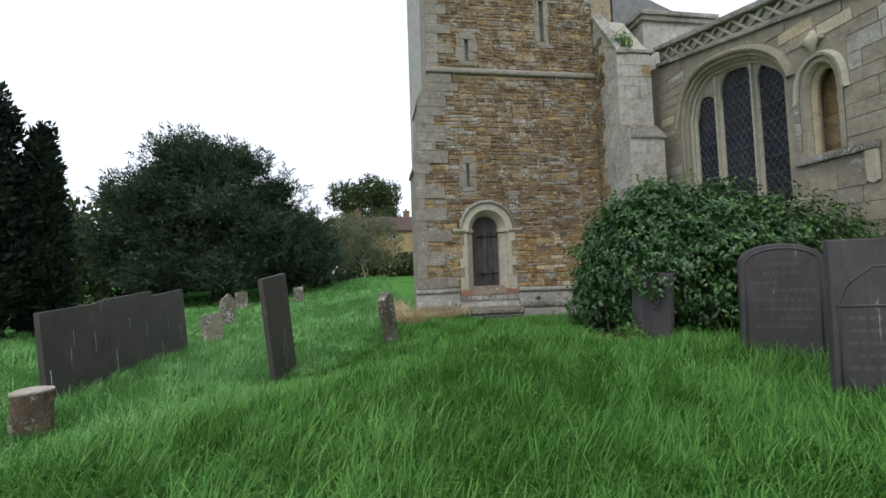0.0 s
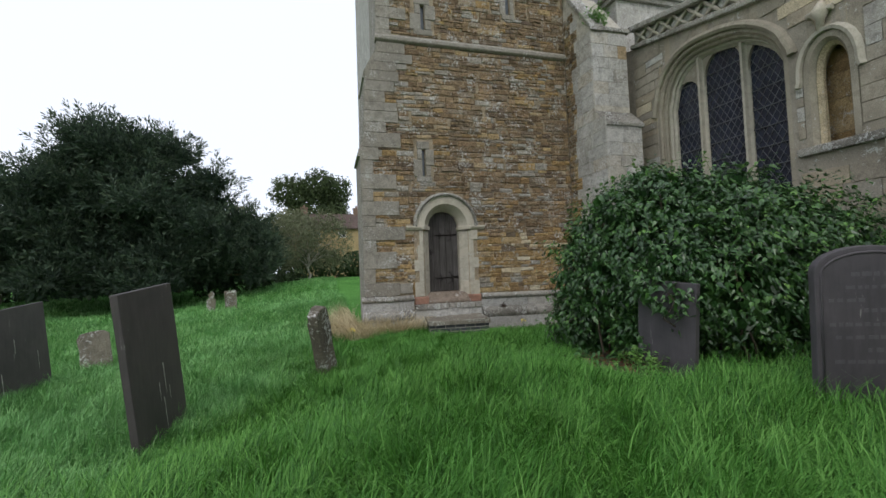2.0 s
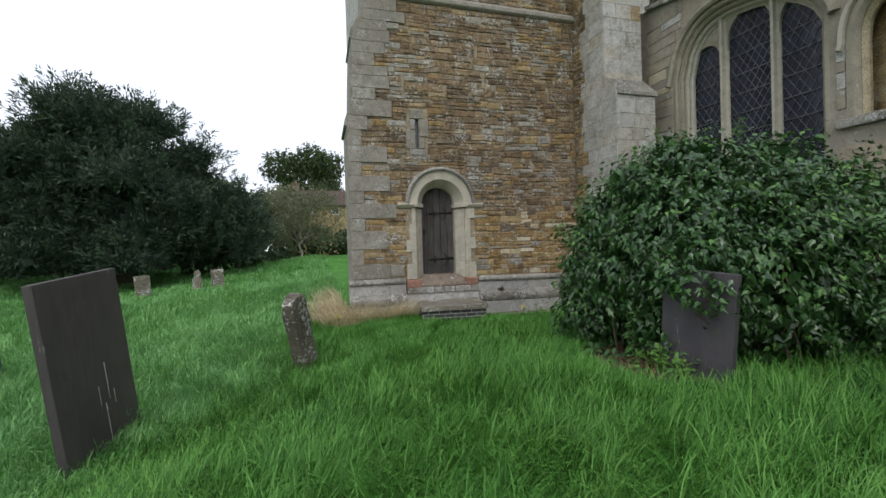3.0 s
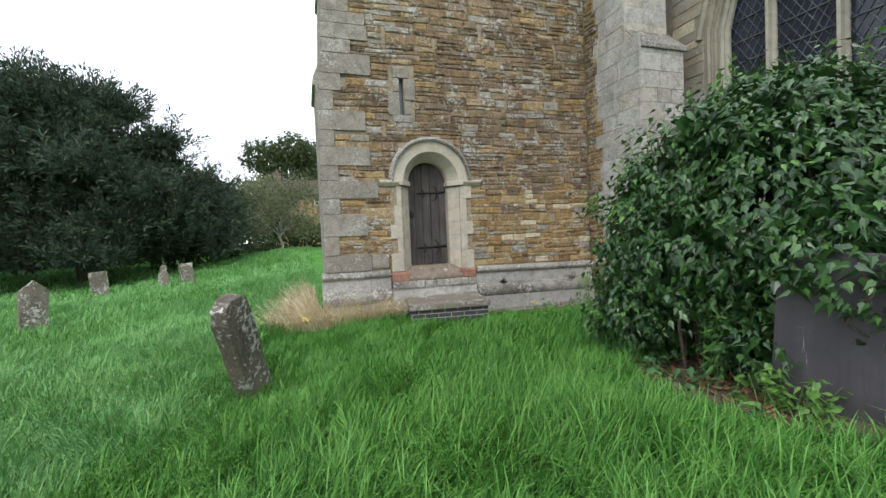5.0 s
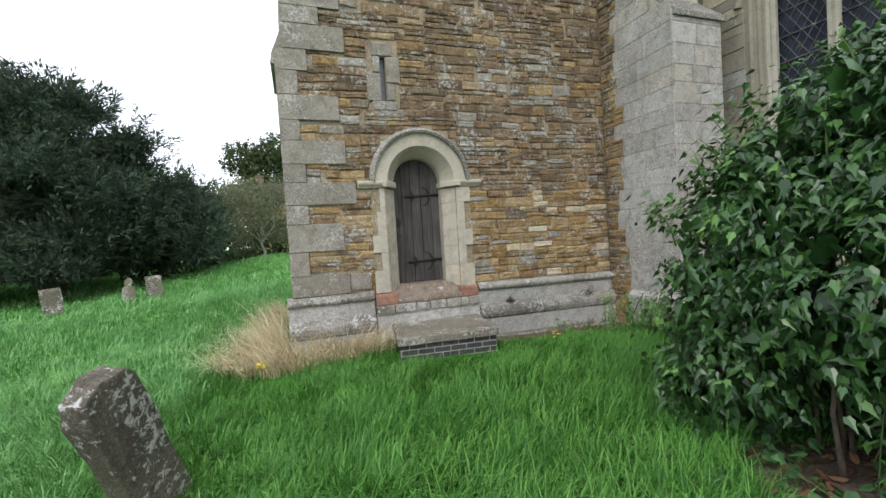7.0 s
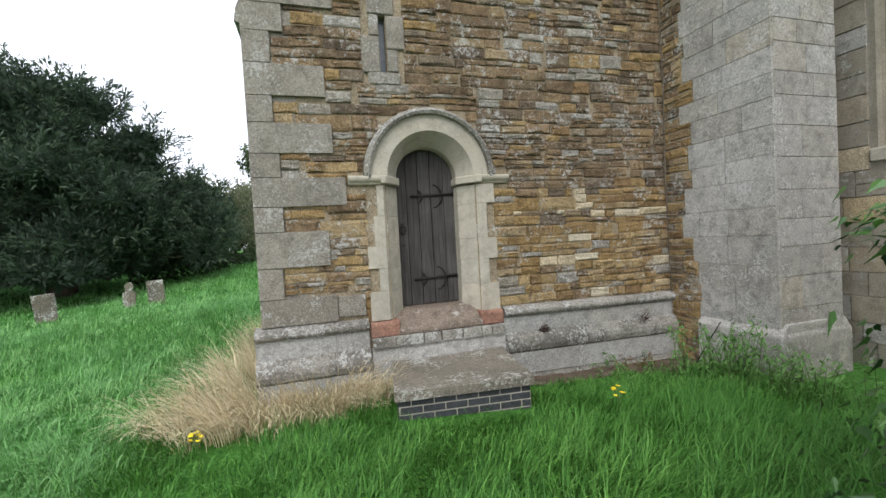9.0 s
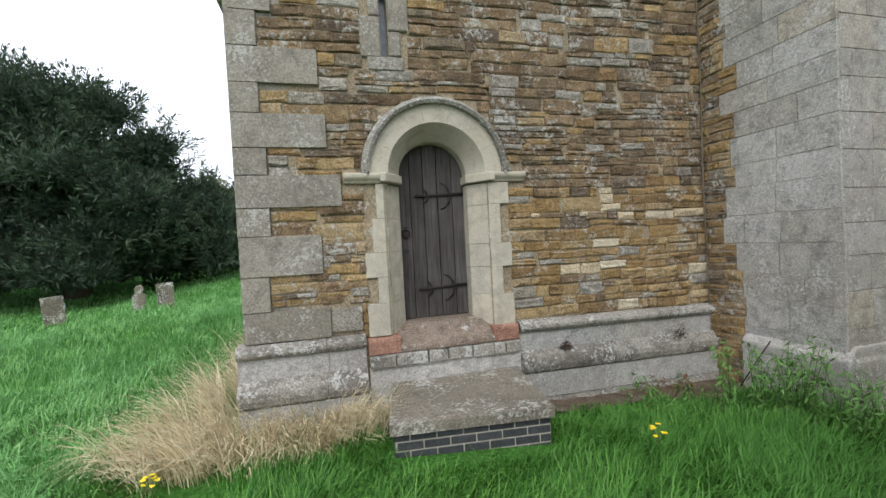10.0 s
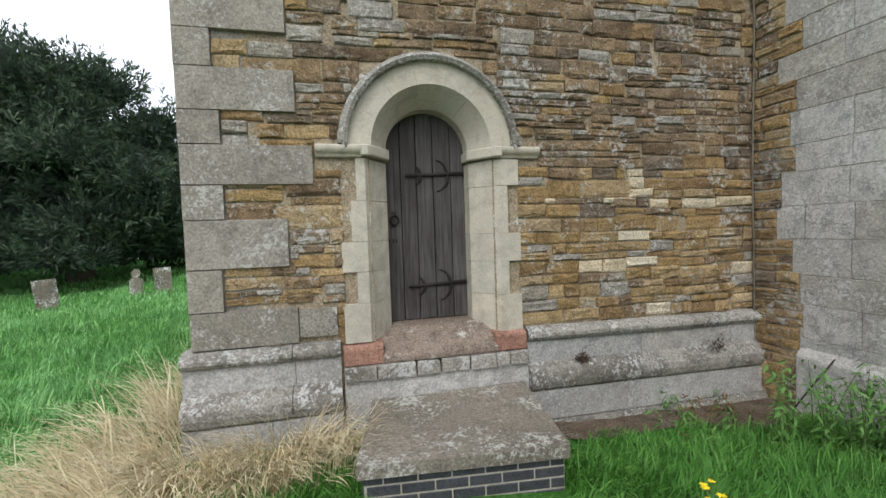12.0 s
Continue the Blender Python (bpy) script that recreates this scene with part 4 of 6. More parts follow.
def streaks(root, rows, thick, side):
    """Dried bird droppings run down a slate's face: (x, top, length, width)."""
    for x, top, long, wide in rows:
        bm = bmesh.new()
        y = side * (thick / 2 + 0.0012)
        n = 8
        edge_a = [bm.verts.new((x - wide * (1 - 0.75 * i / n) * (0.8 + 0.4 * math.sin(i * 2.3 + x * 9)) / 2, y, top - long * i / n)) for i in range(n + 1)]
        edge_b = [bm.verts.new((x + wide * (1 - 0.75 * i / n) * (0.8 + 0.4 * math.sin(i * 1.7 + x * 5)) / 2, y, top - long * i / n)) for i in range(n + 1)]
        for i in range(n):
            bm.faces.new((edge_a[i], edge_b[i], edge_b[i + 1], edge_a[i + 1]))
        r = bmesh.ops.extrude_face_region(bm, geom=list(bm.faces))
        for q in [g for g in r["geom"] if isinstance(g, bmesh.types.BMVert)]:
            q.co.y -= side * 0.0024
        bmesh.ops.recalc_face_normals(bm, faces=bm.faces)
        part("dropping_streak", bm, DROPPING, root, "dried white bird dropping streak")


SLATES = "slate headstones"
yaw_of = lambda a, b: math.degrees(math.atan2(b[1] - a[1], b[0] - a[0]))
tall = headstone("headstone", "tall plain dark slate headstone, its back streaked with droppings", (-2.17, 6.65), 1.15, 1.62, 0.07, yaw_of((-2.23, 6.0), (-2.14, 7.3)), -5.0, -4, "square", SLATE_WORN, SLATES)
streaks(tall, [(0.12, 0.78, 0.34, 0.014), (0.05, 0.42, 0.36, 0.012), (-0.02, 0.6, 0.2, 0.008), (0.2, 0.5, 0.14, 0.008)], 0.07, -1)
for k, (y, w, h) in enumerate(((6.55, 1.3, 1.28), (8.05, 1.5, 1.36), (9.55, 1.45, 1.44))):
    row = headstone("headstone", "broad dark slate headstone standing in a close row", (-5.02 - 0.04 * k, y + 0.1), w, h, 0.07, 90, -4, -2 - k, "square", SLATE_WORN, SLATES)
    streaks(row, [(-w * 0.42 + 0.1 * k, 0.5, 0.42, 0.018), (-w * 0.05, 0.95, 0.22, 0.01), (w * 0.3, 0.85 - 0.1 * k, 0.3, 0.009)], 0.07, -1)
headstone("headstone", "small leaning lichened stone headstone", (-5.0, 11.75), 0.52, 0.86, 0.16, 20, -4, -7, "worn", OLDSTONE, "old stone headstones", wear=0.02)
headstone("headstone", "pointed old stone headstone with shouldered top", (-6.0, 15.7), 0.5, 1.2, 0.14, 40, 0, 3, "point", OLDSTONE, "old stone headstones", wear=0.015)
headstone("headstone", "short square-topped lichened headstone", (-7.9, 24.0), 0.58, 1.0, 0.14, 15, 0, -4, "square", OLDSTONE, "old stone headstones", wear=0.02)
headstone("headstone", "small eroded knob-topped headstone", (-6.4, 26.5), 0.42, 1.05, 0.16, 10, 0, 2, "knob", OLDSTONE, "old stone headstones", wear=0.02)
headstone("headstone", "square-topped lichened headstone beside a knobbed one", (-5.4, 26.5), 0.58, 1.05, 0.14, 10, 0, -3, "square", OLDSTONE, "old stone headstones", wear=0.02)
headstone("headstone", "leaning worn headstone crusted with pale lichen", (-0.45, 8.15), 0.38, 1.15, 0.15, 64, 4, -26, "worn", OLDSTONE, "old stone headstones", wear=0.02)
rs = headstone("headstone", "round-shouldered dark slate headstone with worn inscription", (3.63, 3.71), 0.79, 1.38, 0.075, -24, 3, 0, "round", SLATE, SLATES)
lettering(rs, [(1.16, -0.14, 0.16, 0.035), (1.06, -0.18, 0.2, 0.03), (0.96, -0.3, -0.05, 0.03), (0.88, -0.06, 0.31, 0.035), (0.77, -0.3, 0.26, 0.03), (0.67, -0.26, 0.3, 0.03), (0.57, -0.04, 0.3, 0.035), (0.48, -0.27, 0.24, 0.03)], 0.075, INSCRIBED)
border(rs, [(-0.35, 0.0), (-0.35, 1.12)] + [(-0.35 * math.cos(a), 1.14 + 0.19 * math.sin(a) ** 0.85) for a in np.linspace(0.12, math.pi - 0.12, 15)] + [(0.35, 1.12), (0.35, 0.0)], 0.075, SLATE)
rs2 = headstone("headstone", "square dark slate headstone with moulded panel and inscription", (3.32, 2.52), 0.82, 1.42, 0.075, -22, 2, 0, "square", SLATE, SLATES)
lettering(rs2, [(0.78, -0.3, 0.3, 0.035), (0.68, -0.28, 0.3, 0.03), (0.58, -0.3, 0.3, 0.03), (0.48, -0.24, 0.3, 0.03), (0.38, -0.3, 0.2, 0.03)], 0.075, INSCRIBED)
border(rs2, [(-0.36, 0.0), (-0.36, 0.9), (-0.3, 1.05), (-0.12, 1.2), (0.12, 1.2), (0.3, 1.05), (0.36, 0.9), (0.36, 0.0)], 0.075, SLATE)
border(rs2, [(-0.38, 0.88), (0.38, 0.88)], 0.075, SLATE)
headstone("headstone", "dark slate headstone half buried in ivy", (3.14, 5.25), 0.68, 1.02, 0.07, -78, 0, 4, "square", SLATE, SLATES)

# sawn log
log = thing("log_stump", "upright sawn log with bleached, cracked top", "log")
lx, ly = -4.2, 4.62
lz = float(ground_z(lx, ly))
bm = bmesh.new()
ring = lambda z, r: [bm.verts.new((lx + r * (1 + 0.08 * math.sin(3 * a + 1) + 0.03 * math.sin(9 * a)) * math.cos(a), ly + r * (1 + 0.08 * math.sin(3 * a + 1) + 0.03 * math.sin(9 * a)) * math.sin(a), z)) for a in np.linspace(0, math.tau, 28, endpoint=False)]
rr = [ring(lz - 0.2, 0.175), ring(lz + 0.15, 0.165), ring(lz + 0.42, 0.16), ring(lz + 0.46, 0.165)]
for q, t in zip(rr, rr[1:]):
    for k in range(28):
        bm.faces.new((q[k], q[(k + 1) % 28], t[(k + 1) % 28], t[k]))
part("trunk", bm, LOGWOOD, log)
bm = bmesh.new()
bm.faces.new(ring(lz + 0.462, 0.168))
r2 = bmesh.ops.extrude_face_region(bm, geom=list(bm.faces))
for v in [g for g in r2["geom"] if isinstance(g, bmesh.types.BMVert)]:
    v.co.z -= 0.02
bmesh.ops.recalc_face_normals(bm, faces=bm.faces)
part("sawn_top", bm, LOGTOP, log, "bleached cracked end grain")

# ---- foliage helpers: many small leaves in one mesh ----
def blades(base, way, length, width, bend, rng, segs=2):
    """Grass blades as curved tapered strips: arrays of base points, ground-plane directions, lengths, widths and bends."""
    n = len(base)
    d = np.stack([np.cos(way), np.sin(way), np.zeros(n)], -1)
    s = np.stack([-np.sin(way), np.cos(way), np.zeros(n)], -1)
    up = np.array([0, 0, 1.0])
    ts = np.linspace(0, 1, segs + 1)
    rows = []
    for i, t in enumerate(ts):
        lift = np.sin(np.minimum(t * bend, 2.2))[:, None] / bend[:, None]
        out = (1 - np.cos(np.minimum(t * bend, 2.2)))[:, None] / bend[:, None]
        c = base + (d * out + up * lift) * length[:, None]
        if i < segs:
            w = (width * (1 - 0.55 * t))[:, None]
            rows += [c - s * w, c + s * w]
        else:
            rows.append(c)
    v = np.stack(rows, 1)
    k = v.shape[1]
    f = []
    for i in range(segs - 1):
        a = 2 * i
        f += [(a, a + 1, a + 3), (a, a + 3, a + 2)]
    f.append((k - 3, k - 2, k - 1))
    faces = (np.arange(n)[:, None, None] * k + np.array(f)[None]).reshape(-1, 3)
    return v.reshape(-1, 3), faces


def leaf_cards(centres, normals, size, shape, rng, fold=0.25):
    """Leaves of a given outline of (u, v), each a small fan folded on its middle; centres and normals are arrays."""
    n = len(centres)
    nn = normals / np.maximum(np.linalg.norm(normals, axis=1, keepdims=True), 1e-6)
    ref = np.where(np.abs(nn[:, 2:3]) > 0.9, np.array([[1.0, 0, 0]]), np.array([[0, 0, 1.0]]))
    a = np.cross(ref, nn)
    a /= np.linalg.norm(a, axis=1, keepdims=True)
    b = np.cross(nn, a)
    turn = rng.uniform(-0.9, 0.9, n) + math.pi
    ca, sa = np.cos(turn)[:, None], np.sin(turn)[:, None]
    p, q = a * ca + b * sa, -a * sa + b * ca
    rows = [centres]
    for u, v in shape:
        rows.append(centres + (p * u + q * v - nn * fold * abs(u)) * size[:, None])
    v = np.stack(rows, 1)
    k = v.shape[1]
    f = [(0, i, i + 1) for i in range(1, k - 1)] + [(0, k - 1, 1)]
    faces = (np.arange(n)[:, None, None] * k + np.array(f)[None]).reshape(-1, 3)
    return v.reshape(-1, 3), faces


IVYLEAF = [(0, -0.42), (0.2, -0.5), (0.33, -0.12), (0.15, 0.14), (0, 0.74), (-0.15, 0.14), (-0.33, -0.12), (-0.2, -0.5)]
SPRAY = [(0, -0.6), (0.16, -0.1), (0.1, 0.3), (0, 0.75), (-0.1, 0.3), (-0.16, -0.1)]
OVAL = [(0, -0.5), (0.3, -0.1), (0.2, 0.35), (0, 0.55), (-0.2, 0.35), (-0.3, -0.1)]


def blob_points(rng, blobs, count, shell=0.25):
    """Points near the surface of a union of ellipsoids, with their outward normals."""
    vol = np.array([b[3] * b[4] + b[4] * b[5] + b[3] * b[5] for b in blobs])
    pick = rng.choice(len(blobs), count, p=vol / vol.sum())
    B = np.array(blobs)[pick]
    d = rng.normal(size=(count, 3))
    d /= np.linalg.norm(d, axis=1, keepdims=True)
    r = 1 - shell * rng.random(count) ** 1.5
    lump = 1 + 0.1 * np.sin(5 * d[:, 0] + 3 * d[:, 2] + pick) + 0.08 * np.sin(9 * d[:, 1] - 4 * d[:, 2] + 2 * pick)
    p = B[:, :3] + d * B[:, 3:6] * (r * lump)[:, None]
    nrm = d / B[:, 3:6]
    nrm /= np.linalg.norm(nrm, axis=1, keepdims=True)
    inside = np.zeros(count, bool)
    for i, b in enumerate(blobs):
        e = ((p - np.array(b[:3])) / np.array(b[3:6])) ** 2
        inside |= (e.sum(1) < 0.5) & (pick != i)
    keep = ~inside
    return p[keep], nrm[keep]


def limb(bm, a, b, r0, r1, rng, sag=0.1, n=6):
    a, b = Vector(a), Vector(b)
    pts = []
    for i in range(n + 1):
        t = i / n
        p = a.lerp(b, t) + Vector(rng.normal(size=3) * 0.04 * (b - a).length * math.sin(t * math.pi)) + Vector((0, 0, sag * math.sin(t * math.pi)))
        pts.append(p)
    tube(bm, pts, [r0 + (r1 - r0) * i / n for i in range(n + 1)], 7)
    return pts


def tree(name, label, foot, trunk_top, trunk_r, blobs, leaves, leaf_size, mat, bark, seed, shape=SPRAY, droop=0.0, tufts=1, shell=0.35, up=0.0, spread=0.0):
    """Trunk and limbs into the blobs of a crown of many small leaves."""
    rng = np.random.default_rng(seed)
    root = thing(name, label, "tree")
    fz = float(ground_z(foot[0], foot[1]))
    bm = bmesh.new()
    top = (foot[0] + trunk_top[0], foot[1] + trunk_top[1], fz + trunk_top[2])
    limb(bm, (foot[0], foot[1], fz - 0.3), top, trunk_r, trunk_r * 0.45, rng, 0.0)
    for b in blobs:
        limb(bm, Vector((foot[0], foot[1], fz)).lerp(Vector(top), rng.uniform(0.4, 0.95)), b[:3], trunk_r * 0.35, trunk_r * 0.08, rng, 0.3)
    part("trunk", bm, bark, root)
    p, nrm = blob_points(rng, blobs, leaves, shell)
    if spread:
        p += rng.normal(size=p.shape) * spread
    if tufts > 1:
        p = np.repeat(p, tufts, 0) + rng.normal(size=(len(p) * tufts, 3)) * leaf_size * 0.55
        nrm = np.repeat(nrm, tufts, 0)
    nrm = nrm + rng.normal(size=nrm.shape) * 0.55
    nrm[:, 2] += up
    size = leaf_size * rng.uniform(0.6, 1.3, len(p))
    v, f = leaf_cards(p, nrm, size, shape, rng, 0.15)
    crown = raw_mesh("crown", v, f, mat, root)
    crown["kind"] = "stuff"
    return root


def needle_sprays(p, axis, size, width, rng):
    """Feathery sprays: each a bent kite along its axis."""
    n = len(p)
    ax = axis / np.linalg.norm(axis, axis=1, keepdims=True)
    r = rng.normal(size=(n, 3))
    s = np.cross(ax, r)
    s /= np.linalg.norm(s, axis=1, keepdims=True)
    L, W = size[:, None], (size * width)[:, None]
    drop = np.array([0, 0, -0.12])
    v = np.stack([p, p + ax * L * 0.45 + s * W, p + ax * L + drop * L, p + ax * L * 0.45 - s * W], 1)
    f = (np.arange(n)[:, None, None] * 4 + np.array([(0, 1, 2), (0, 2, 3)])[None]).reshape(-1, 3)
    return v.reshape(-1, 3), f


def evergreen(name, label, foot, height, trunk_r, blobs, count, size, mat, seed, up=0.5, width=0.2, core=0.72, plumes=0, skirt=0.25):
    """An evergreen with a crown of needle sprays that point outwards and up."""
    rng = np.random.default_rng(seed)
    root = thing(name, label, "tree")
    fz = float(ground_z(*foot))
    bm = bmesh.new()
    limb(bm, (foot[0], foot[1], fz - 0.3), (foot[0], foot[1], fz + height), trunk_r, trunk_r * 0.3, rng, 0.0)
    for b in blobs[::2]:
        limb(bm, (foot[0], foot[1], fz + min(height, max(0.8, b[2] * 0.6))), b[:3], trunk_r * 0.3, trunk_r * 0.06, rng, 0.2)
    part("trunk", bm, BARK, root)
    p, nrm = blob_points(rng, blobs, count, 0.45)
    p = p + rng.normal(size=p.shape) * size * 0.3
    ok = p[:, 2] > fz + skirt
    p, nrm = p[ok], nrm[ok]
    ax = nrm + rng.normal(size=nrm.shape) * 0.5
    ax[:, 2] += up
    v, f = needle_sprays(p, ax, size * rng.uniform(0.5, 1.4, len(p)), width, rng)
    raw_mesh("crown", v, f, mat, root)["kind"] = "stuff"
    if plumes:
        # branch ends that stand out of the crown, each a tapering plume of short sprays
        p, nrm = blob_points(rng, blobs, plumes, 0.1)
        ok = p[:, 2] > fz + 0.6 + skirt
        p, nrm = p[ok], nrm[ok]
        way = nrm * np.array([1.0, 1.0, 0.5]) + np.array([0, 0, 0.75]) + rng.normal(size=nrm.shape) * 0.25
        way /= np.linalg.norm(way, axis=1, keepdims=True)
        each = 44
        long = np.repeat(rng.uniform(0.7, 1.9, len(p)), each)
        t = rng.random(len(p) * each)
        q, w = np.repeat(p, each, 0), np.repeat(way, each, 0)
        side = rng.normal(size=q.shape)
        q = q + w * (t * long - 0.15)[:, None] + side * (0.17 * (1 - 0.8 * t))[:, None]
        v, f = needle_sprays(q, w * 1.1 + side * 0.55, rng.uniform(0.2, 0.46, len(q)), 0.11, rng)
        raw_mesh("branch_foliage", v, f, YEW_TIP, root)["kind"] = "stuff"
    p, nrm = blob_points(rng, [(b[0], b[1], b[2], b[3] * core, b[4] * core, b[5] * core) for b in blobs], count // 3, 0.6)
    p = p[p[:, 2] > fz + max(0.2, skirt)]
    v, f = needle_sprays(p, rng.normal(size=p.shape), size * 1.3 * rng.uniform(0.7, 1.2, len(p)), 0.3, rng)
    raw_mesh("inner_foliage", v, f, mat, root)["kind"] = "stuff"
    return root


rg = np.random.default_rng(5)
YX, YY = -10.8, 29.5
yew_blobs = []
for i in range(90):
    a, t = rg.uniform(0, math.tau), rg.random() ** 0.9
    # a broad dome, higher to the west of its middle and sinking in a long skirt to the east
    rx = 7.4 * (1 - t ** 1.7) ** 0.55
    r = rg.uniform(0.45, 1.0)
    x = YX - 1.0 * t + rx * r * math.cos(a)
    top = 10.2 * (1 - max(0, (x - YX + 0.5) / 9.6) ** 1.7)
    yew_blobs.append((x, YY + 4.0 * (1 - t * t) ** 0.5 * r * math.sin(a), 0.9 + min(t * 9.2, max(top - 1.2, 1.0)), rg.uniform(0.8, 1.7), rg.uniform(0.8, 1.5), rg.uniform(0.55, 1.1)))
for k in range(34):
    x = YX + rg.uniform(1.5, 9.6)
    yew_blobs.append((x, YY + rg.uniform(-1.6, 1.6), rg.uniform(1.4, 7.2 - 0.42 * (x - YX)), rg.uniform(0.35, 0.8), rg.uniform(0.4, 0.8), rg.uniform(0.5, 1.0)))
yew_blobs += [(YX - 1.2, YY, 4.8, 4.6, 3.0, 4.2), (YX - 3.6, YY, 3.4, 3.2, 3.0, 2.8), (YX + 3.2, YY, 3.0, 3.2, 2.6, 2.4), (YX, YY - 1, 2.2, 5.6, 2.8, 1.8)]
FAR = 1.2
yew_blobs = [(-0.74 + FAR * (b[0] + 0.74), -0.3 + FAR * (b[1] + 0.3), 1.3 + FAR * 0.96 * (b[2] - 1.3), FAR * b[3], FAR * b[4], FAR * b[5] * 0.94) for b in yew_blobs]
yew_blobs = [(min(b[0], -4.5 - 0.75 * b[3]), *b[1:]) for b in yew_blobs]
evergreen("yew_tree", "broad dark green yew tree with ragged crown", (-12.8, 35.5), 8.0, 0.75, yew_blobs, 150000, 0.34, YEW, 11, 0.75, 0.1, plumes=3400, skirt=0.9)
for cx, cy, zt, r, sd in ((-13.3, 15.0, 8.6, 1.75, 21), (-11.75, 15.6, 6.4, 0.75, 22), (-12.6, 14.2, 7.0, 0.9, 23)):
    rc = np.random.default_rng(sd)
    bl = []
    for i in range(22):
        t = i / 21
        q = r * min(1.0, 1.25 * (1 - t) + 0.18) ** 0.6
        a = rc.uniform(0, math.tau)
        bl.append((cx + 0.4 * q * math.cos(a), cy + 0.4 * q * math.sin(a), 0.3 + (zt - 0.7) * t, q * 0.72, q * 0.72, 0.75))
    evergreen("cypress_tree", "dense dark columnar cypress tree", (cx, cy), zt * 0.8, 0.22, bl, 20000, 0.24, CYPRESS, sd, 1.3, 0.22)
# far trees, hedge bank and house
tree("tree", "round-crowned dark green deciduous tree behind the house", (-1.6, 72), (0, 0, 10), 0.5,
     [(-1.6 + 4.2 * math.cos(a) * (0.4 + 0.6 * (k % 3) / 2), 72 + 3 * math.sin(a), 10.5 + 4.2 * math.sin(k * 1.7), 3.0, 2.6, 2.5) for k, a in enumerate(np.linspace(0, math.tau, 16))] + [(-1.6, 72, 10.5, 4.6, 3.2, 4.6)], 16000, 0.42, BROADLEAF, BARK, 31, OVAL, tufts=2, spread=0.2)
tree("tree", "small sparse olive-grey tree with pale trunk", (-2.0, 42), (0.1, 0, 2.6), 0.13,
     [(-2.0 + 2.7 * math.cos(a), 42 + 1.5 * math.sin(a), 4.3 + 1.7 * math.sin(k * 2.1), 1.5, 1.3, 1.4) for k, a in enumerate(np.linspace(0, math.tau, 13))], 7000, 0.15, THINLEAF, PALE_BARK, 32, OVAL, tufts=2, shell=0.7, spread=0.15)
tree("tree", "light green tree in the distance", (-8.0, 60), (0, 0, 5), 0.4,
     [(-8 + 4 * math.cos(a), 60 + 2 * math.sin(a), 6.0 + 2.0 * math.sin(k * 1.3), 2.6, 2.2, 2.2) for k, a in enumerate(np.linspace(0, math.tau, 11))], 5000, 0.45, THINLEAF, BARK, 33, OVAL, tufts=2, spread=0.2)
tree("tree", "dark broadleaf tree beyond the yew", (-24.0, 40), (0, 0, 5), 0.5,
     [(-24 + 5 * math.cos(a), 40 + 3 * math.sin(a), 5.0 + 2.6 * math.sin(k * 1.3), 3.0, 2.6, 2.6) for k, a in enumerate(np.linspace(0, math.tau, 13))], 6000, 0.45, BROADLEAF, BARK, 34, OVAL, tufts=2, spread=0.2)


def hedge(name, label, runs, leaves, size, mat, seed):
    rng = np.random.default_rng(seed)
    blobs = []
    for x0, y0, x1, y1, h, w in runs:
        n = max(2, int(math.hypot(x1 - x0, y1 - y0) / (w * 0.8)))
        for i in range(n + 1):
            t = i / n
            x, y = x0 + (x1 - x0) * t, y0 + (y1 - y0) * t
            hh = h * rng.uniform(0.75, 1.15)
            blobs.append((x, y, float(ground_z(x, y)) + hh * 0.45, w * 0.8, w * 0.7, hh * 0.58))
    p, nrm = blob_points(rng, blobs, leaves, 0.3)
    nrm = nrm + rng.normal(size=nrm.shape) * 0.5
    v, f = leaf_cards(p, nrm, size * rng.uniform(0.6, 1.4, len(p)), OVAL, rng, 0.2)
    ob = raw_mesh(name, v, f, mat)
    return tagged(ob, label, "hedge", kind="stuff")


hedge("hedge", "dark boundary hedge along the far edge of the lawn", [(-60, 40, -16, 46, 3.6, 2.4), (-16, 46, 3, 50, 3.0, 2.2), (3, 50, 30, 52, 3.0, 2.2)], 26000, 0.4, HEDGE, 41)
hedge("hedge", "low dense hedge behind the old headstones", [(-40, 22, -17, 27, 1.4, 1.4), (-9, 36, -3, 39, 1.1, 1.1)], 9000, 0.24, HEDGE, 42)

house = thing("house", "honey stone house with brown tiled roof", "house")
hz = 3.0
bm = bmesh.new()
wall_with_holes(bm, lambda u, v, d: (u, 60 - d, v), -4.5, 12.0, hz - 3, hz + 4.2, [(1.35, 2.35, hz + 3.0, hz + 3.9), (-2.0, -1.0, hz + 3.0, hz + 3.9), (5.0, 6.0, hz + 3.0, hz + 3.9)], -0.4, 0.0)
box(bm, -4.5, 12.0, 60.4, 68.0, hz - 3, hz + 4.2)
part("wall", bm, HOUSEWALL, house)
bm = bmesh.new()
prism(bm, [(59.6, hz + 4.1), (59.6, hz + 4.25), (64.0, hz + 6.7), (68.4, hz + 4.25), (68.4, hz + 4.1)], lambda u, v, d: (d, u, v), -4.9, 12.4)
part("roof", bm, ROOFTILE, house)
